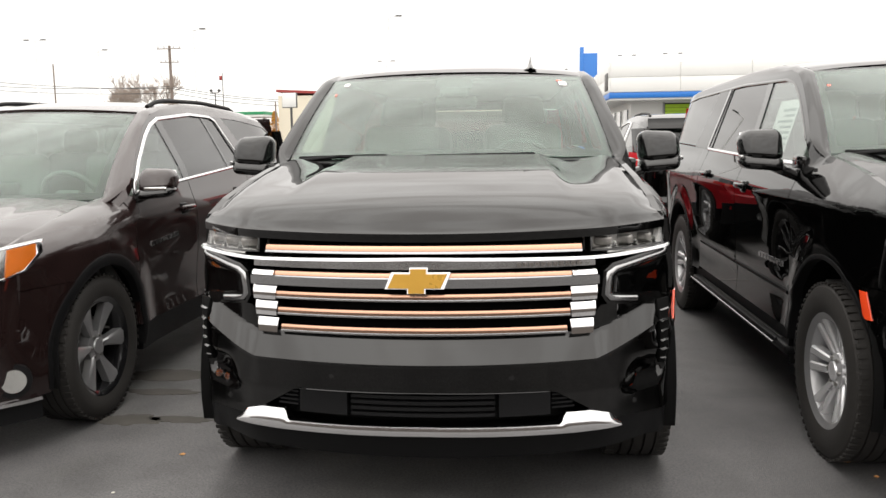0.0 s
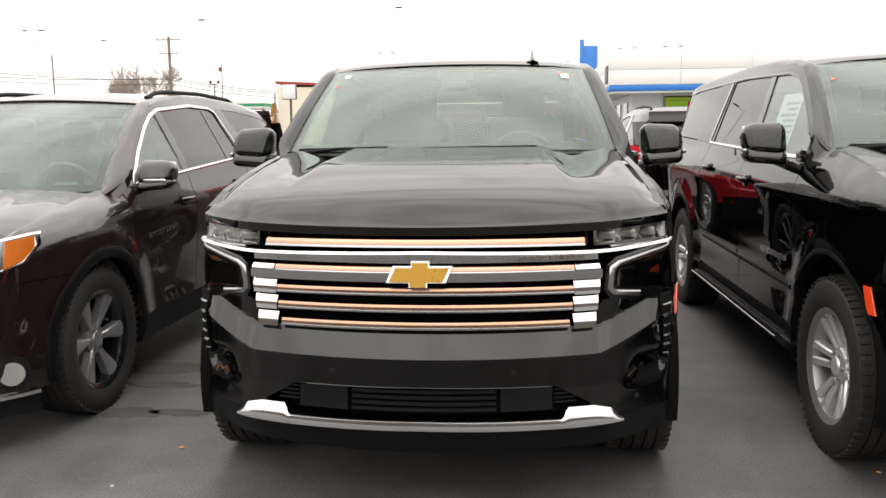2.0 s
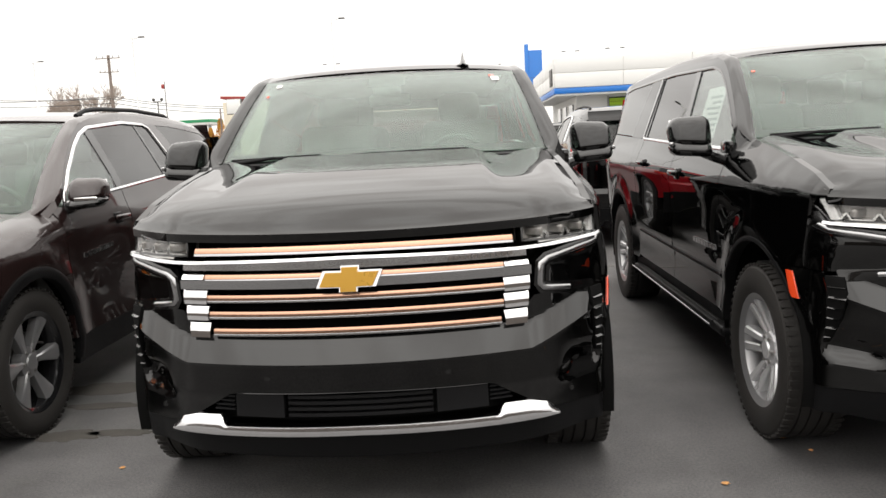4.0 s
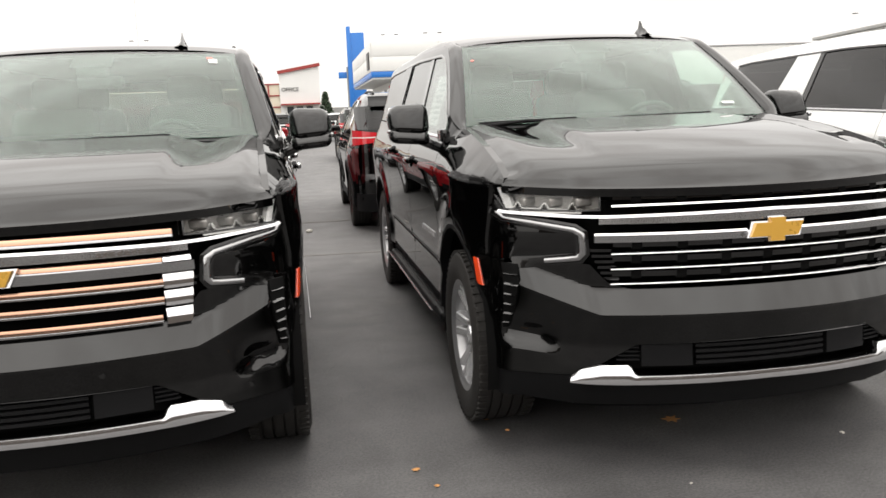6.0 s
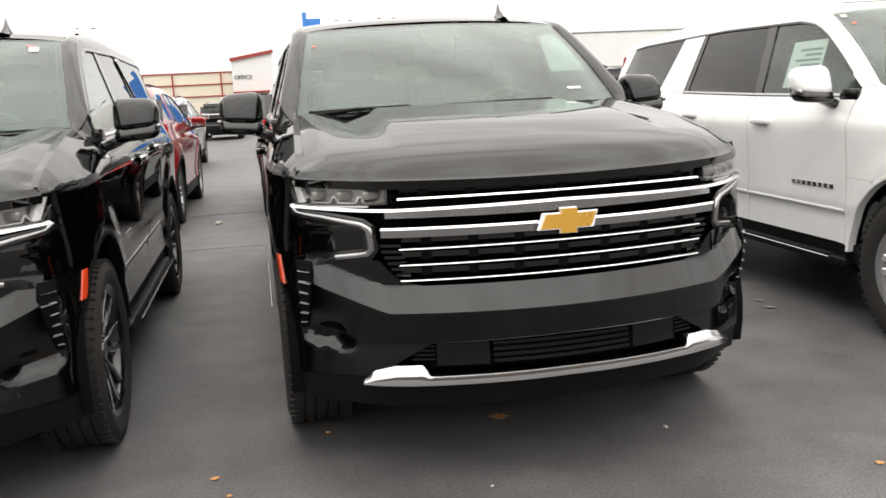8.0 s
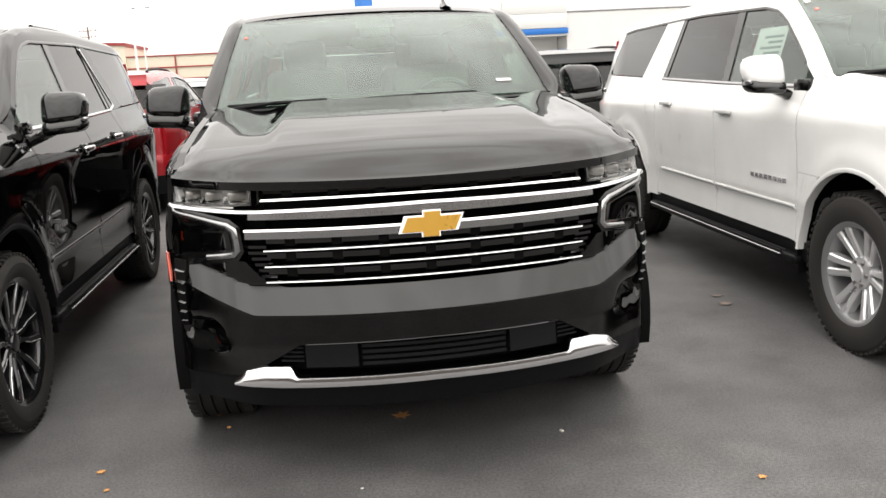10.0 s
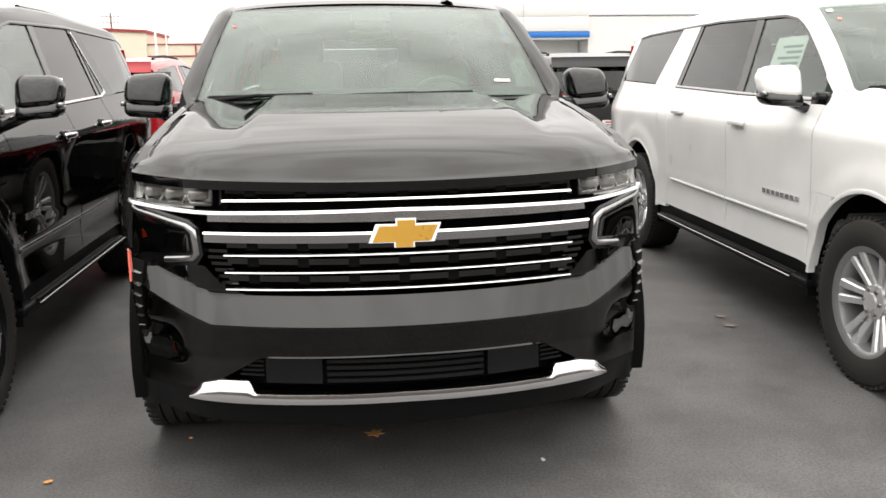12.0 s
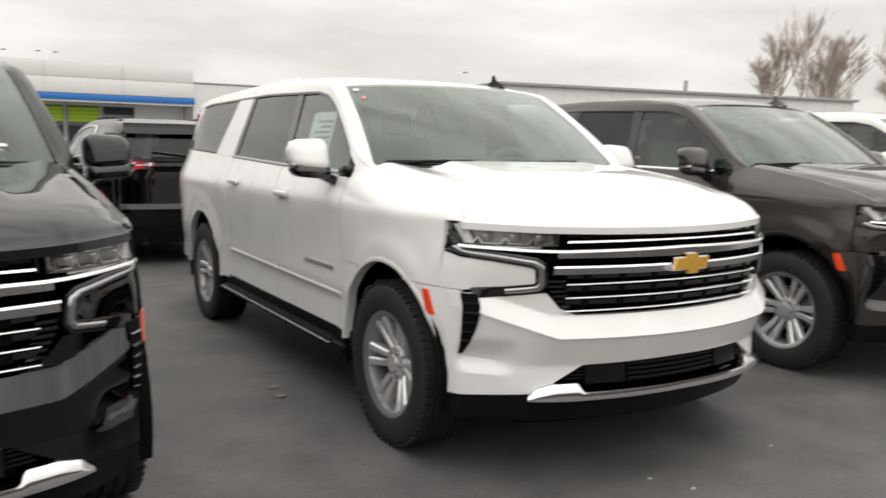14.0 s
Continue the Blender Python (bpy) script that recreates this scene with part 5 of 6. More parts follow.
    for s in (-1, 1):
        a, b = sorted((s * 0.52, s * 0.925))
        hi = table((0.52, 1.235), (0.92, 1.290))
        lo = table((0.52, 1.185), (0.70, 1.13), (0.92, 1.10))
        lamp = strip("tail_lamp", T, a, b, lambda x: lo(abs(x)), lambda x: hi(abs(x)), TAILRED, car, 14, 5, 0.012, 0.04, "red wraparound tail lamp")
        strip("lamp_stripe", T, a, b, lambda x: (lo(abs(x)) + hi(abs(x))) / 2 - 0.006, lambda x: (lo(abs(x)) + hi(abs(x))) / 2 + 0.006, AMBER if body is RED else PAPER, lamp, 12, 2, 0.014, 0.01)
        a, b = sorted((s * 0.70, s * 0.92))
        strip("tail_corner", T, a, b, 0.745, 1.29, body, car, 8, 5, -0.01)
        a, b = sorted((s * 0.765, s * 0.90))
        strip("rear_pillar", T, a, b, 1.29, 1.58, GLOSSBLACK, car, 5, 5, -0.006)
        bm = bmesh.new()
        p = T.pt(s * 0.55, 0.30, 0)
        tube(bm, p + Vector((0, -0.1, 0)), p + Vector((0, 0.03, 0)), 0.045, 0.045, 16)
        part("exhaust_tip", bm, CHROME, car)
    bm = bmesh.new()
    box(bm, (1.3, L - 0.7, 0.16), (0, L / 2, 0.32), 0.04)
    box(bm, (1.20, 0.8, 0.50), (0, 0.75, 0.62), 0.05)
    for yc in (ya, yb):
        tube(bm, (-0.72, yc, R), (0.72, yc, R), 0.05, 0.05, 10)
    part("underbody", bm, MATT, car)
    cabin(car, 1.52, (2.25, 3.1), 0.88, 0.47, 1.17, 0.36)
    return car


# ---- ground ----
def slab(name, size, at, mat, label="", kind="structure", r=0.0):
    bm = bmesh.new()
    box(bm, size, at, r)
    return tagged(part(name, bm, mat, None), label, "", "", kind)


gv = [(-600, -400, 0), (600, -400, 0), (600, 900, 0), (-600, 900, 0)]
ground = link_mesh("ground", gv, [(0, 1, 2, 3)], ASPHALT, None, "", 30, False)
tagged(ground, "dark sealed asphalt of the car lot with dusty patches", "ground", "", "structure")


# unseen wall added behind the camera, dark so the car fronts reflect less sky
UNSEENWALL = material("unseen_wall_dark", (0.10, 0.085, 0.075), 0.9, vary=0.2, scale=1.2, bump=0.2, bump_scale=6)
slab("unseen_wall_south", (90, 0.4, 4.6), (4, -12, 2.3), UNSEENWALL, "unseen dark wall added to darken reflections in the cars")


# ---- the parked cars ----
suv("suv", (1.495, 3.215, 0), 1.0, BLACK, "black full-size SUV with copper-trimmed grille and black wheels", False, True, "dark_split", False, (("white", -0.86, 0.90, 0.022, 0.022), ("white", 0.83, 0.86, 0.030, 0.030), ("red", -0.905, 0.75, 0.008, 0.012), ("red", 0.81, 0.905, 0.020, 0.012)))
suv("suv", (4.25, 3.215, 0), 0.7, BLACK, "black long SUV with thin chrome grille bars and silver wheels", True, False, "six_split", True, (("red", -0.93, 0.76, 0.012, 0.010), ("white", 0.74, 0.13, 0.05, 0.012)))
suv("suv", (7.435, 3.09, 0), -2.0, WHITE, "white long SUV with chrome grille bars and silver wheels", True, False, "six_split", True, (("white", -0.93, 0.93, 0.022, 0.020), ("red", -0.90, 0.80, 0.014, 0.014)))
suv("suv", (10.50, 3.05, 0), -1.5, GREY, "dark grey SUV with chrome grille bars", False, False, "six_split", False, (("white", -0.95, 0.93, 0.014, 0.020),))
suv("suv", (13.6, 3.3, 0), 0.0, WHITE, "white long SUV at the far end of the row", True, False, "six_split", False)
crossover("crossover", (-1.36, 3.47, 0), 0.0, BROWN, "dark cherry crossover with chrome window trim and grey wheels")
crossover("crossover", (4.07, 15.78, 0), 180.0, BLACK, "black crossover parked tail-first with red lamps", "six_wide")
crossover("crossover", (1.12, 15.78, 0), 180.0, RED, "red crossover parked with its tail to the row", "six_split", False)
crossover("crossover", (7.40, 15.9, 0), 180.0, BLACK, "black crossover with a chrome bar across its tailgate", "six_wide")
crossover("crossover", (0.55, 25.6, 0), 180.0, SILVER, "silver crossover in the next row of the lot", "six_split")
crossover("crossover", (1.1, 46.0, 0), 180.0, BLACK, "black car far down the driving lane", "six_wide")
crossover("crossover", (4.6, 33.0, 0), 180.0, BLACK, "black car beside the driving lane", "six_wide")
crossover("crossover", (1.6, 55.0, 0), -90.0, WHITE, "white crossover standing side-on across the lot", "six_wide")
crossover("crossover", (10.0, 24.0, 0), 180.0, SILVER, "silver crossover behind the white SUV", "six_split")


# ---- buildings and distance ----
PANEL = material("white_metal_panel", (0.74, 0.74, 0.72), 0.5, vary=0.05, scale=0.8)
BLUE = material("blue_fascia", (0.012, 0.155, 0.52), 0.4, coat=0.2, vary=0.06)
CREAM = material("cream_wall", (0.72, 0.66, 0.53), 0.8, vary=0.06, scale=0.6, bump=0.1, bump_scale=8)
REDTRIM = material("red_roof_trim", (0.30, 0.035, 0.03), 0.5)
LIME = material("lime_banner", (0.42, 0.66, 0.03), 0.6, vary=0.1)
WINDOWDARK = material("dark_window", (0.03, 0.035, 0.04), 0.08, coat=0.5)
CONCRETE = material("grey_block_wall", (0.33, 0.33, 0.32), 0.9, vary=0.12)
WOOD = material("weathered_pole_wood", (0.21, 0.17, 0.145), 0.9, vary=0.25)
POLEPAINT = material("white_pole_paint", (0.82, 0.82, 0.81), 0.5)
LAMPHEAD = material("dark_lamp_head", (0.07, 0.068, 0.065), 0.5)
BARK = material("bare_bark", (0.36, 0.30, 0.255), 0.95, vary=0.25)
GREEN = material("green_canopy", (0.02, 0.25, 0.10), 0.5)
AUTUMN = material("autumn_leaves", (0.45, 0.22, 0.03), 0.8, vary=0.4)
EVERGREEN = material("evergreen_needles", (0.03, 0.05, 0.025), 0.9, vary=0.4)
LEAFDRY = material("dry_leaf", (0.55, 0.28, 0.10), 0.8, vary=0.35, scale=40)
CHIP = material("pale_chip", (0.55, 0.53, 0.48), 0.8)


def sub(name, parent, size, at, mat, r=0.0, label=""):
    bm = bmesh.new()
    box(bm, size, at, r)
    return part(name, bm, mat, parent, label)


def dealership():
    b = tagged(new("dealership"), "white panelled showroom with a blue fascia band", "building")
    x0, x1, y0, y1, h = 7.0, 20.0, 54.5, 74.0, 6.1
    sub("wall", b, (x1 - x0 - 1.6, y1 - y0 - 2, 4.0), ((x0 + x1) / 2 + 0.8, (y0 + y1) / 2 + 1.4, 2.0), PANEL)
    up = sub("upper_storey", b, (x1 - x0, y1 - y0, 1.86), ((x0 + x1) / 2, (y0 + y1) / 2, 5.19), PANEL, 0.03)
    sub("blue_band", b, (x1 - x0 + 0.10, y1 - y0 + 0.1, 0.36), ((x0 + x1) / 2, (y0 + y1) / 2, 4.08), BLUE, 0.02, "blue fascia band")
    sub("soffit", b, (x1 - x0 - 0.1, y1 - y0 - 0.1, 0.12), ((x0 + x1) / 2, (y0 + y1) / 2, 3.84), PANEL)
    for k in range(3):
        for j in range(2):
            sub("panel", up, ((x1 - x0) / 3 - 0.035, 0.06, 0.90), (x0 + (k + 0.5) * (x1 - x0) / 3, y0 - 0.03, 4.74 + 0.93 * j), PANEL, 0.003)
    for k in range(7):
        for j in range(2):
            sub("panel", up, (0.06, (y1 - y0) / 7 - 0.035, 0.90), (x0 - 0.03, y0 + (k + 0.5) * (y1 - y0) / 7, 4.74 + 0.93 * j), PANEL, 0.003)
    for xw in (10.9, 13.0, 15.1):
        w = sub("window", b, (1.9, 0.12, 2.6), (xw + 0.8, y0 + 2.42, 2.35), WINDOWDARK, 0.02)
        if xw < 15:
            for j in range(4):
                sub("banner", w, (1.8, 0.04, 0.21), (xw + 0.8, y0 + 2.33, 3.45 - 0.23 * j), LIME, 0, "lime green window banner")
        sub("window_frame", w, (0.10, 0.16, 2.7), (xw - 0.2, y0 + 2.36, 2.35), CONCRETE)
    for k in range(3):
        sub("window", b, (0.12, 2.2, 2.8), (x0 + 1.58, y0 + 5 + 4.2 * k, 1.9), WINDOWDARK)
    sub("sign_board", b, (0.08, 1.6, 1.1), (x0 - 0.10, y0 + 1.6, 5.0), LAMPHEAD, 0.03)
    # lower wing
    sub("wing", b, (19.5, 16.0, 5.25), (29.8, 62.8, 2.62), PANEL)
    sub("wing_cap", b, (19.6, 16.1, 0.14), (29.8, 62.8, 5.30), SATIN, 0.03)
    sub("wing_door", b, (3.0, 0.1, 3.0), (26.5, 54.78, 1.5), CONCRETE)


dealership()


def warehouse():
    b = tagged(new("warehouse"), "long white metal building with a grey roof edge", "building")
    ang = math.atan2(41.7 - 47.3, 70.5 - 39.3)
    m = Matrix.Translation((39.0, 47.4, 0)) @ Matrix.Rotation(ang, 4, "Z")
    b.matrix_world = m
    sub("wall", b, (33, 12, 5.8), (16.5, 6, 2.9), PANEL)
    roof = sub("roof", b, (33.6, 12.6, 0.22), (16.5, 6, 5.9), CONCRETE, 0.04, "grey roof edge")
    for k in range(16):
        sub("wall_rib", b, (0.10, 0.05, 5.7), (1 + 2.06 * k, -0.02, 2.85), PANEL)
    bm = bmesh.new()
    tube(bm, (17.2, 2, 6.0), (17.2, 2, 7.0), 0.16, 0.16, 12)
    part("vent_pipe", bm, CONCRETE, roof)


warehouse()


def pylon():
    b = tagged(new("sign_pylon"), "tall blue sign tower with a stepped top", "sign")
    x, y = 11.05, 140
    sub("tower", b, (2.30, 1.2, 15.0), (x + 0.75, y, 7.5), BLUE, 0.06)
    sub("fin", b, (0.64, 1.4, 16.0), (x - 0.62, y, 8.0), BLUE, 0.05)
    sub("edge_strip", b, (0.22, 0.9, 9.6), (x - 1.06, y + 0.1, 4.8), CONCRETE)
    sub("tower_joint", b, (2.32, 1.22, 0.05), (x + 0.75, y, 10.6), LAMPHEAD)
    sub("wing_board", b, (1.5, 0.5, 1.0), (x - 1.75, y + 0.2, 8.3), BLUE, 0.04)


pylon()


def office():
    b = tagged(new("office_building"), "white building with a sloping red roof edge and sign", "building")
    y = 80.0
    bm = bmesh.new()
    pts = [(0.45, 0), (4.15, 0), (4.15, 6.35), (0.45, 5.75)]
    f = [bm.verts.new((x, y, z)) for x, z in pts]
    k = [bm.verts.new((x, y + 18, z)) for x, z in pts]
    bm.faces.new(f)
    bm.faces.new(k)
    for i in range(4):
        bm.faces.new((f[i], f[(i + 1) % 4], k[(i + 1) % 4], k[i]))
    part("wall", bm, PANEL, b)
    bm = bmesh.new()
    box(bm, (3.95, 0.3, 0.28), (0, 0, 0), turn=Matrix.Rotation(-math.atan2(0.6, 3.7), 4, "Y"))
    bmesh.ops.translate(bm, verts=bm.verts, vec=(2.3, y - 0.1, 6.10))
    part("roof_edge", bm, REDTRIM, b, "red roof edge")
    t = bpy.data.curves.new("lettering", "FONT")
    t.body, t.size, t.extrude = "OFFICE", 0.50, 0.02
    t.materials.append(LAMPHEAD)
    o = new("lettering", t)
    o.parent = b
    o.matrix_basis = pose(0.62, y - 0.06, 4.05, 90, 0, 0)
    tagged(o, "dark block letters on the wall")
    for x in (1.35, 2.2, 3.1):
        w = sub("window", b, (0.6, 0.1, 1.1), (x, y - 0.03, 2.1), WINDOWDARK)
        sub("window_frame", w, (0.7, 0.08, 0.1), (x, y - 0.06, 2.7), CREAM)
    sub("awning", b, (3.6, 0.6, 0.14), (2.3, y - 0.3, 2.85), REDTRIM)
    c = tagged(new("store_building"), "long cream building with thin red bands", "building")
    sub("wall", c, (21.4, 14, 4.75), (-10.3, 88, 2.38), CREAM)
    for z in (4.78, 3.72, 2.66):
        sub("band", c, (21.5, 14.2, 0.11), (-10.3, 88, z), REDTRIM)
    for k in range(3):
        sub("pilaster", c, (0.12, 0.15, 4.7), (-0.6 - 4.3 * k, 80.95, 2.35), REDTRIM)
    d = tagged(new("store_building"), "pale building with a red sloped roof edge", "building")
    sub("wall", d, (9, 10, 5.9), (-18.0, 85.6, 2.95), CREAM)
    bm = bmesh.new()
    box(bm, (9.3, 10.3, 0.25), (0, 0, 0), turn=Matrix.Rotation(radians(3), 4, "Y"))
    bmesh.ops.translate(bm, verts=bm.verts, vec=(-18.0, 85.6, 6.15))
    part("roof_edge", bm, REDTRIM, d, "red sloped roof edge")
    s = tagged(new("box_sign"), "blank white box sign on a dark post", "sign")
    sub("sign_box", s, (0.92, 0.3, 0.92), (-13.95, 55, 4.2), PANEL, 0.03)
    sub("sign_frame", s, (1.0, 0.22, 1.0), (-13.95, 55.05, 4.2), LAMPHEAD, 0.03)
    bm = bmesh.new()
    tube(bm, (-13.85, 55, 0), (-13.85, 55, 3.75), 0.08, 0.08, 10)
    part("post", bm, LAMPHEAD, s)
    g = tagged(new("fuel_station"), "fuel station canopy with a green and white edge", "building")
    sub("canopy", g, (6.0, 6, 0.9), (-38, 118, 5.4), PANEL, 0.05)
    sub("canopy_band", g, (6.1, 6.1, 0.4), (-38, 118, 5.5), GREEN)
    sub("shop", g, (6, 5, 3.2), (-38, 126, 1.6), REDTRIM)
    for x in (-40, -36):
        sub("column", g, (0.4, 0.4, 5), (x, 118, 2.5), PANEL)
    w = tagged(new("block_wall"), "low grey wall beside the showroom", "wall", "", "structure")
    sub("wall_face", w, (6, 0.3, 2.4), (5.0, 78, 1.2), CONCRETE)


office()


# ---- poles, lamps and wires ----
def lot_lamp(x, y, h, two=True, white=True):
    o = tagged(new("street_lamp"), "tall white lot lamp with flat dark heads", "street lamp", "lot lamps")
    bm = bmesh.new()
    tube(bm, (x, y, 0), (x, y, h), 0.075, 0.055, 10)
    part("pole", bm, POLEPAINT, o)
    for s in ((-1, 1) if two else (1,)):
        bm = bmesh.new()
        tube(bm, (x, y, h - 0.05), (x + s * 0.45, y, h + 0.02), 0.03, 0.03, 6)
        part("arm", bm, POLEPAINT, o)
        bm = bmesh.new()
        box(bm, (0.38, 0.28, 0.07), (x + s * 0.64, y, h + 0.04), 0.03)
        part("lamp_head", bm, LAMPHEAD, o)


for x, y, h, two in ((-33.8, 58.7, 9.0, True), (-32.9, 65.9, 9.0, False), (-20.5, 55.4, 9.0, False), (-6.7, 52.2, 9.0, False), (-11.6, 80, 8.9, True), (10.9, 80, 8.9, True), (14.2, 75, 8.5, True), (40.5, 55, 7.2, False)):
    lot_lamp(x, y, h, two)


def wooden_pole(x, y, h, arms, r=0.19):
    o = tagged(new("utility_pole"), "weathered wooden utility pole with crossarms", "utility pole")
    bm = bmesh.new()
    tube(bm, (x, y, 0), (x, y, h), r, r * 0.66, 10)
    part("pole", bm, WOOD, o)
    for z, w in arms:
        bm = bmesh.new()
        box(bm, (w, 0.10, 0.07), (x, y - 0.15, z), 0.01)
        arm = part("crossarm", bm, WOOD, o)
        for q in (-0.45, -0.2, 0.2, 0.45):
            bm = bmesh.new()
            tube(bm, (x + q * w, y - 0.15, z + 0.05), (x + q * w, y - 0.15, z + 0.25), 0.05, 0.03, 8)
            part("insulator", bm, CONCRETE, arm)


wooden_pole(-33.0, 80, 10.9, ((10.6, 2.4), (9.3, 1.9)))
wooden_pole(-45.1, 80, 9.4, (), 0.10)
wooden_pole(-22.6, 80, 5.3, (), 0.11)
wooden_pole(-19.3, 92, 8.4, ((8.0, 1.8), (7.4, 1.6)), 0.13)


def wire(a, b, sag, r=0.035):
    c = bpy.data.curves.new("overhead_wire", "CURVE")
    c.dimensions, c.bevel_depth, c.bevel_resolution = "3D", r, 1
    s = c.splines.new("POLY")
    n = 24
    s.points.add(n)
    for i in range(n + 1):
        t = i / n
        p = Vector(a).lerp(Vector(b), t)
        s.points[i].co = (p.x, p.y, p.z - sag * 4 * t * (1 - t), 1)
    c.materials.append(LAMPHEAD)
    tagged(new("overhead_wire", c), "thin dark overhead wire between poles", "wire", "overhead wires")


for z0, z1, y in ((8.4, 6.0, 79.8), (7.7, 6.2, 80), (7.4, 5.6, 80.2)):
    wire((-60, y, z0 + 0.5), (-33, y, z1 + 0.8), 0.5)
    wire((-33, y, z1 + 0.8), (-19.5, y + 4, z1 - 0.6), 0.4)


def twin_lamp(x, y, h):
    o = tagged(new("street_lamp"), "slim dark lamp post with two globes", "street lamp")
    bm = bmesh.new()
    tube(bm, (x, y, 0), (x, y, h), 0.07, 0.06, 8)
    tube(bm, (x - 0.4, y, h), (x + 0.4, y, h), 0.04, 0.04, 6)
    part("pole", bm, LAMPHEAD, o)
    for s in (-1, 1):
        bm = bmesh.new()
        bmesh.ops.create_uvsphere(bm, u_segments=12, v_segments=8, radius=0.16, matrix=Matrix.Translation((x + s * 0.4, y, h + 0.2)))
        part("globe", bm, LAMPHEAD, o)


twin_lamp(-28.6, 80, 6.3)
fp = tagged(new("flagpole"), "thin pole with a small hanging flag", "flagpole")
bm = bmesh.new()
tube(bm, (-27.8, 80, 0), (-27.8, 80, 8.2), 0.06, 0.04, 8)
part("pole", bm, LAMPHEAD, fp)
bm = bmesh.new()
box(bm, (0.30, 0.05, 0.42), (-27.98, 80, 7.7), 0.02)
part("flag", bm, REDTRIM, fp)


def bare_tree(x, y, h, seed, spread=0.55, mat=BARK):
    rnd = random.Random(seed)
    o = tagged(new("tree"), "tall leafless tree with fine twigs", "tree")
    limbs = [[], []]

    def grow(p, d, length, r, depth):
        q = p + d * length
        limbs[0 if depth > 2 else 1].append((p, q, r, r * 0.68))
        if depth == 0:
            return
        for _ in range(3):
            nd = (d + Vector((rnd.uniform(-1, 1), rnd.uniform(-1, 1), rnd.uniform(-0.25, 0.75))) * spread).normalized()
            grow(p.lerp(q, rnd.uniform(0.35, 1.0)), nd, length * rnd.uniform(0.62, 0.85), r * 0.60, depth - 1)

    grow(Vector((x, y, 0)), Vector((0, 0, 1)), h * 0.25, h * 0.009, 7)
    for name, group in (("trunk", limbs[0]), ("crown", limbs[1])):
        verts, faces = [], []
        for p, q, r0, r1 in group:
            d = (q - p).normalized()
            a = d.orthogonal().normalized()
            b = d.cross(a)
            k = len(verts)
            n = 6 if name == "trunk" else 3
            for c, r in ((p, r0), (q, r1)):
                for i in range(n):
                    t = 2 * math.pi * i / n
                    verts.append(c + (a * math.cos(t) + b * math.sin(t)) * max(r, 0.012))
            for i in range(n):
                j = (i + 1) % n
                faces.append((k + i, k + j, k + n + j, k + n + i))
        ob = link_mesh(name, verts, faces, mat, o, "", 60, False)
    return o


bare_tree(-38.6, 82, 11.8, 3, 0.6)
bare_tree(-36.4, 84, 10.6, 5, 0.7)
bare_tree(-34.8, 83, 9.2, 6, 0.7)
bare_tree(-41.5, 86, 8.0, 8, 0.9)
bare_tree(-46.8, 88, 8.4, 9, 0.9)
bare_tree(-48.6, 88, 8.0, 10, 0.9)
bare_tree(82, 57, 21.0, 21, 0.36)
bare_tree(91, 59, 22.0, 22, 0.36)
bare_tree(97, 60, 21.0, 23, 0.36)
bare_tree(105, 56, 22.0, 24, 0.36)
bare_tree(113, 58, 21.0, 25, 0.36)


def leafy(x, y, h, mat, label, seed):
    rnd = random.Random(seed)
    o = tagged(new("tree"), label, "tree")
    bm = bmesh.new()
    tube(bm, (x, y, 0), (x, y, h * 0.8), 0.12, 0.03, 8)
    for k in range(14):
        a, z = rnd.uniform(0, 6.28), h * rnd.uniform(0.25, 0.75)
        w = h * 0.28 * (1.15 - z / h)
        tube(bm, (x, y, z), (x + w * math.cos(a), y + w * math.sin(a), z + 0.25 * w), 0.04, 0.01, 5)
    part("trunk", bm, BARK, o)
    verts, faces = [], []
    for k in range(900):
        z = h * rnd.uniform(0.2, 1.0)
        w = h * 0.30 * (1.12 - z / h) * math.sqrt(rnd.random())
        a = rnd.uniform(0, 6.28)
        c = Vector((x + w * math.cos(a), y + w * math.sin(a), z))
        u = Vector((rnd.uniform(-1, 1), rnd.uniform(-1, 1), rnd.uniform(-1, 1))).normalized() * 0.14
        v = u.orthogonal().normalized() * 0.08
        i = len(verts)
        verts += [c - u, c + v, c + u, c - v]
        faces.append((i, i + 1, i + 2, i + 3))
    link_mesh("crown", verts, faces, mat, o, "", 60, False)


leafy(4.4, 72, 3.6, EVERGREEN, "small dark evergreen beside the sign", 31)
leafy(-34.0, 112, 4.4, AUTUMN, "small tree with orange autumn leaves", 32)
leafy(-32.6, 112, 5.6, AUTUMN, "small tree with thin autumn leaves", 33)


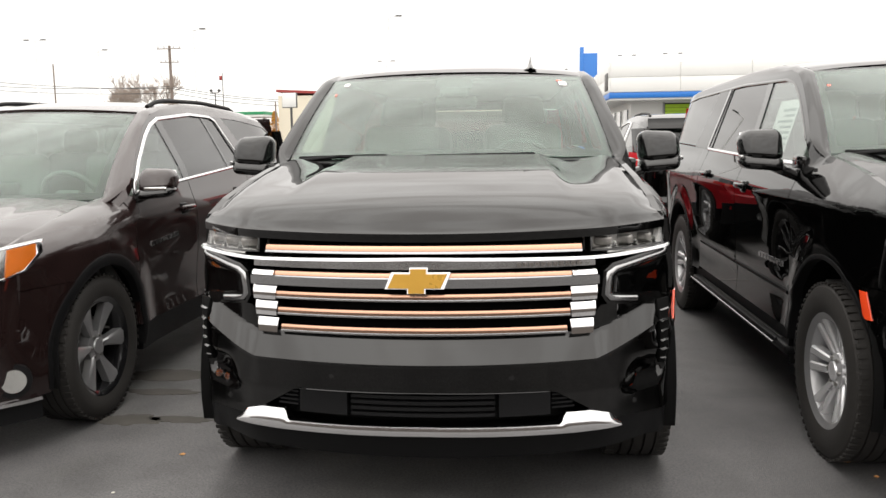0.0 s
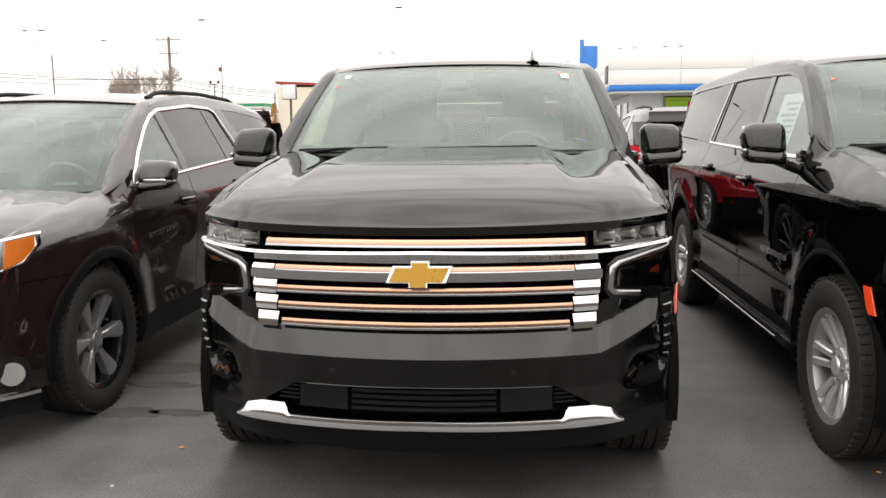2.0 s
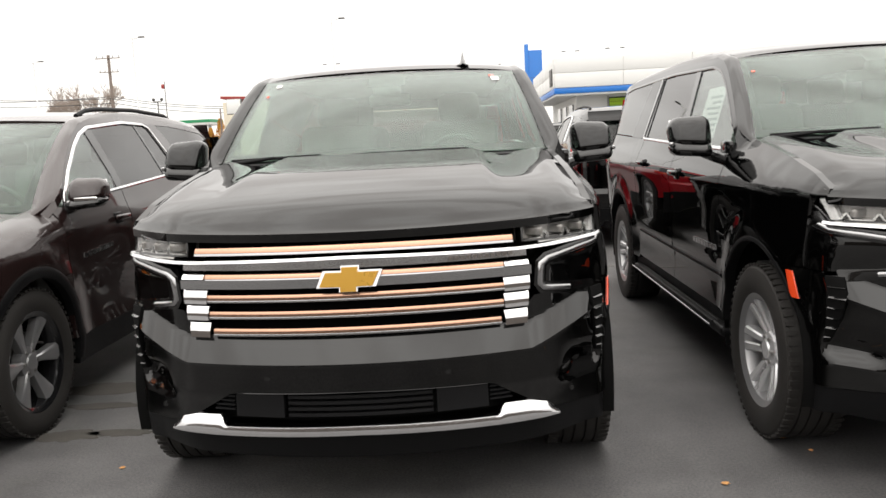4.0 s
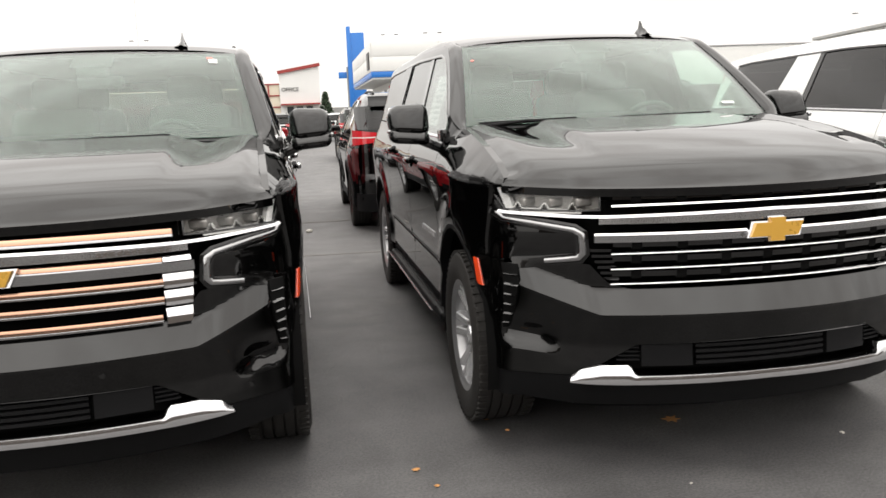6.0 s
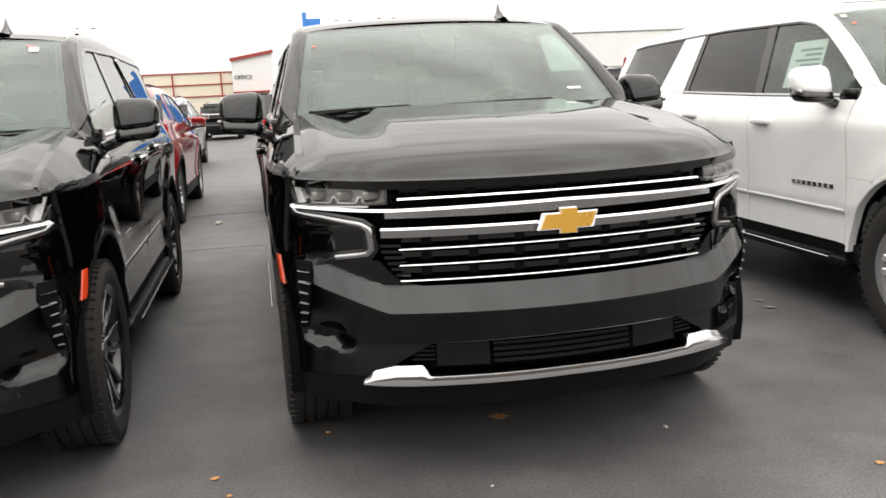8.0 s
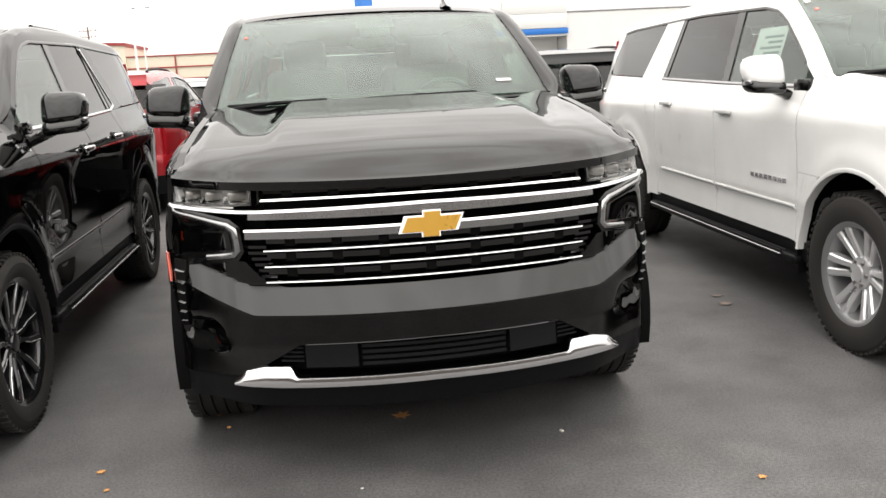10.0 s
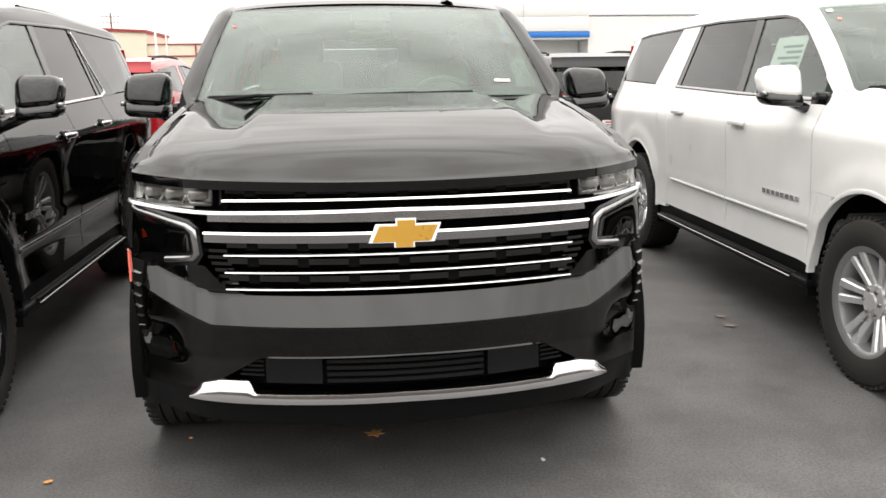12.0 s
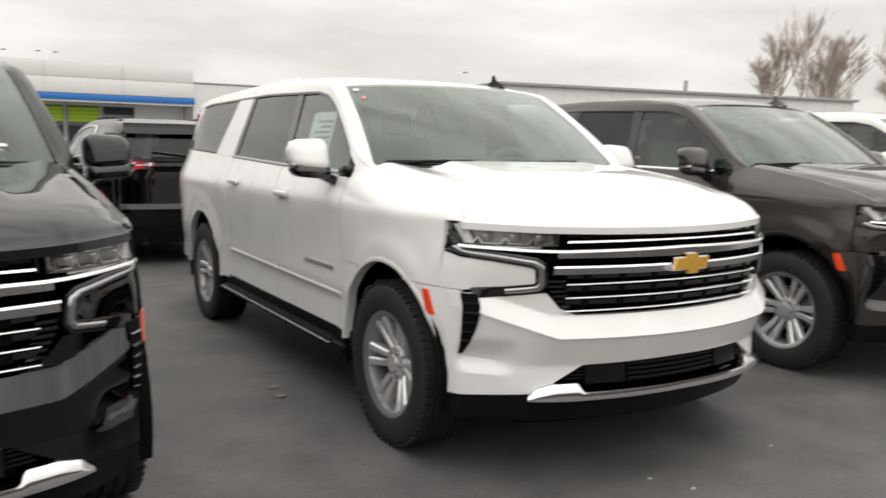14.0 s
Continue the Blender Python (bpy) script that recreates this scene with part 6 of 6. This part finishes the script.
# ---- litter on the asphalt ----
def dry_leaf(x, y, size, turn, mat=LEAFDRY, label="curled brown dry leaf on the asphalt"):
    pts = [(0, -0.5), (0.12, -0.28), (0.42, -0.34), (0.26, -0.06), (0.5, 0.14), (0.2, 0.16), (0.14, 0.5), (-0.1, 0.2), (-0.44, 0.26), (-0.28, 0.0), (-0.46, -0.26), (-0.14, -0.24)]
    verts = [(0, 0, 0.012)] + [(p[0] * size, p[1] * size, 0.006 + 0.30 * size * (abs(p[0]) ** 2 + 0.4 * abs(p[1]) * (i % 2))) for i, p in enumerate(pts)]
    n = len(pts)
    faces = [(0, 1 + i, 1 + (i + 1) % n) for i in range(n)]
    front = verts + [(a, b, c - 0.002) for a, b, c in verts]
    k = len(verts)
    faces += [(k, k + 1 + (i + 1) % n, k + 1 + i) for i in range(n)]
    faces += [(1 + i, 1 + (i + 1) % n, k + 1 + (i + 1) % n, k + 1 + i) for i in range(n)]
    ob = link_mesh("leaf", front, faces, mat, None, "", 60, False)
    ob.matrix_world = pose(x, y, 0.0, 0, 0, turn)
    tagged(ob, label, "leaf", "leaves on the lot")


def chip(x, y, size):
    bm = bmesh.new()
    box(bm, (size, size * 0.7, size * 0.4), (0, 0, size * 0.2), size * 0.12, 1)
    ob = part("pebble", bm, CHIP, None)
    ob.matrix_world = pose(x, y, 0, 0, 0, x * 97)
    tagged(ob, "small pale stone chip on the asphalt", "stone", "stone chips")


dry_leaf(4.147, 3.87, 0.085, 20)
dry_leaf(2.92, 3.618, 0.03, 70)
dry_leaf(6.296, 5.088, 0.09, 120, WOOD, "dark dry leaf on the asphalt")
dry_leaf(6.33, 5.28, 0.08, 10, WOOD, "dark dry leaf on the asphalt")
chip(4.792, 3.534, 0.02)
for x, y, size, turn in ((2.913, 3.616, 0.032, 30), (2.978, 3.446, 0.025, 80), (3.319, 4.103, 0.03, 10), (3.384, 3.937, 0.022, 200), (5.376, 2.966, 0.035, 140), (6.87, 2.98, 0.05, 40), (7.03, 2.875, 0.065, 160), (7.185, 2.836, 0.045, 250), (0.24, 3.985, 0.03, 60)):
    dry_leaf(x, y, size, turn)
for x, y, size in ((3.942, 3.233, 0.012), (7.364, 2.931, 0.018), (8.136, 3.096, 0.015), (7.281, 3.109, 0.016), (2.522, 11.22, 0.09), (0.119, 3.548, 0.014)):
    chip(x, y, size)


# ---- worn places in the asphalt ----
WORN = material("worn_asphalt", (0.082, 0.077, 0.069), 0.9, scale=7.0, vary=0.35, bump=0.8, bump_scale=120.0, spec=0.2)
SEAM = material("pale_seam", (0.165, 0.16, 0.15), 0.85, scale=9.0, vary=0.35, bump=0.5, bump_scale=150.0, spec=0.2)


def worn_patch(x, y, rx, ry, seed):
    rnd = random.Random(seed)
    n = 36
    grain = [rnd.uniform(0.62, 1.0) for _ in range(n)]
    rim = [(grain[i] + grain[i - 1] + 0.5 * rnd.random()) / 2.3 for i in range(n)]
    top = [(rx * r * math.cos(2 * math.pi * i / n), ry * r * math.sin(2 * math.pi * i / n), 0.004) for i, r in enumerate(rim)]
    low = [(a * 1.04, b * 1.06, 0.0) for a, b, _ in top]
    faces = [tuple(range(n))] + [(i, n + i, n + (i + 1) % n, (i + 1) % n) for i in range(n)]
    ob = link_mesh("ground_patch", top + low, faces, WORN, None, "", 20)
    ob.matrix_world = pose(x, y, 0)
    tagged(ob, "rough worn patch in the asphalt between the cars", "ground", "", "structure")


for x, y, rx, ry, seed in ((-0.42, 5.30, 0.34, 0.16, 1), (-0.30, 4.95, 0.24, 0.07, 2), (0.02, 4.48, 0.20, 0.06, 3), (-0.26, 4.46, 0.22, 0.10, 4)):
    worn_patch(x, y, rx, ry, seed)


def seam(x0, x1, y, width, seed):
    """A pale filled joint that wanders across the lane."""
    rnd = random.Random(seed)
    n = 60
    mid = [y + 0.05 * math.sin(i * 0.31 + seed) + rnd.uniform(-0.02, 0.02) for i in range(n)]
    half = [width * rnd.uniform(0.25, 0.6) for _ in range(n)]
    xs = np.linspace(x0, x1, n)
    rows = np.array([[(a, m - h, 0.004), (a, m + h, 0.004)] for a, m, h in zip(xs, mid, half)])
    v, f = grid_solid(rows, rows - np.array((0, 0, 0.004)))
    ob = link_mesh("ground_seam", v, f, SEAM, None, "", 20)
    tagged(ob, "pale filled joint across the asphalt lane", "ground", "", "structure")


seam(-3.0, 9.0, 12.2, 0.10, 5)
seam(-3.0, 9.0, 9.28, 0.07, 6)
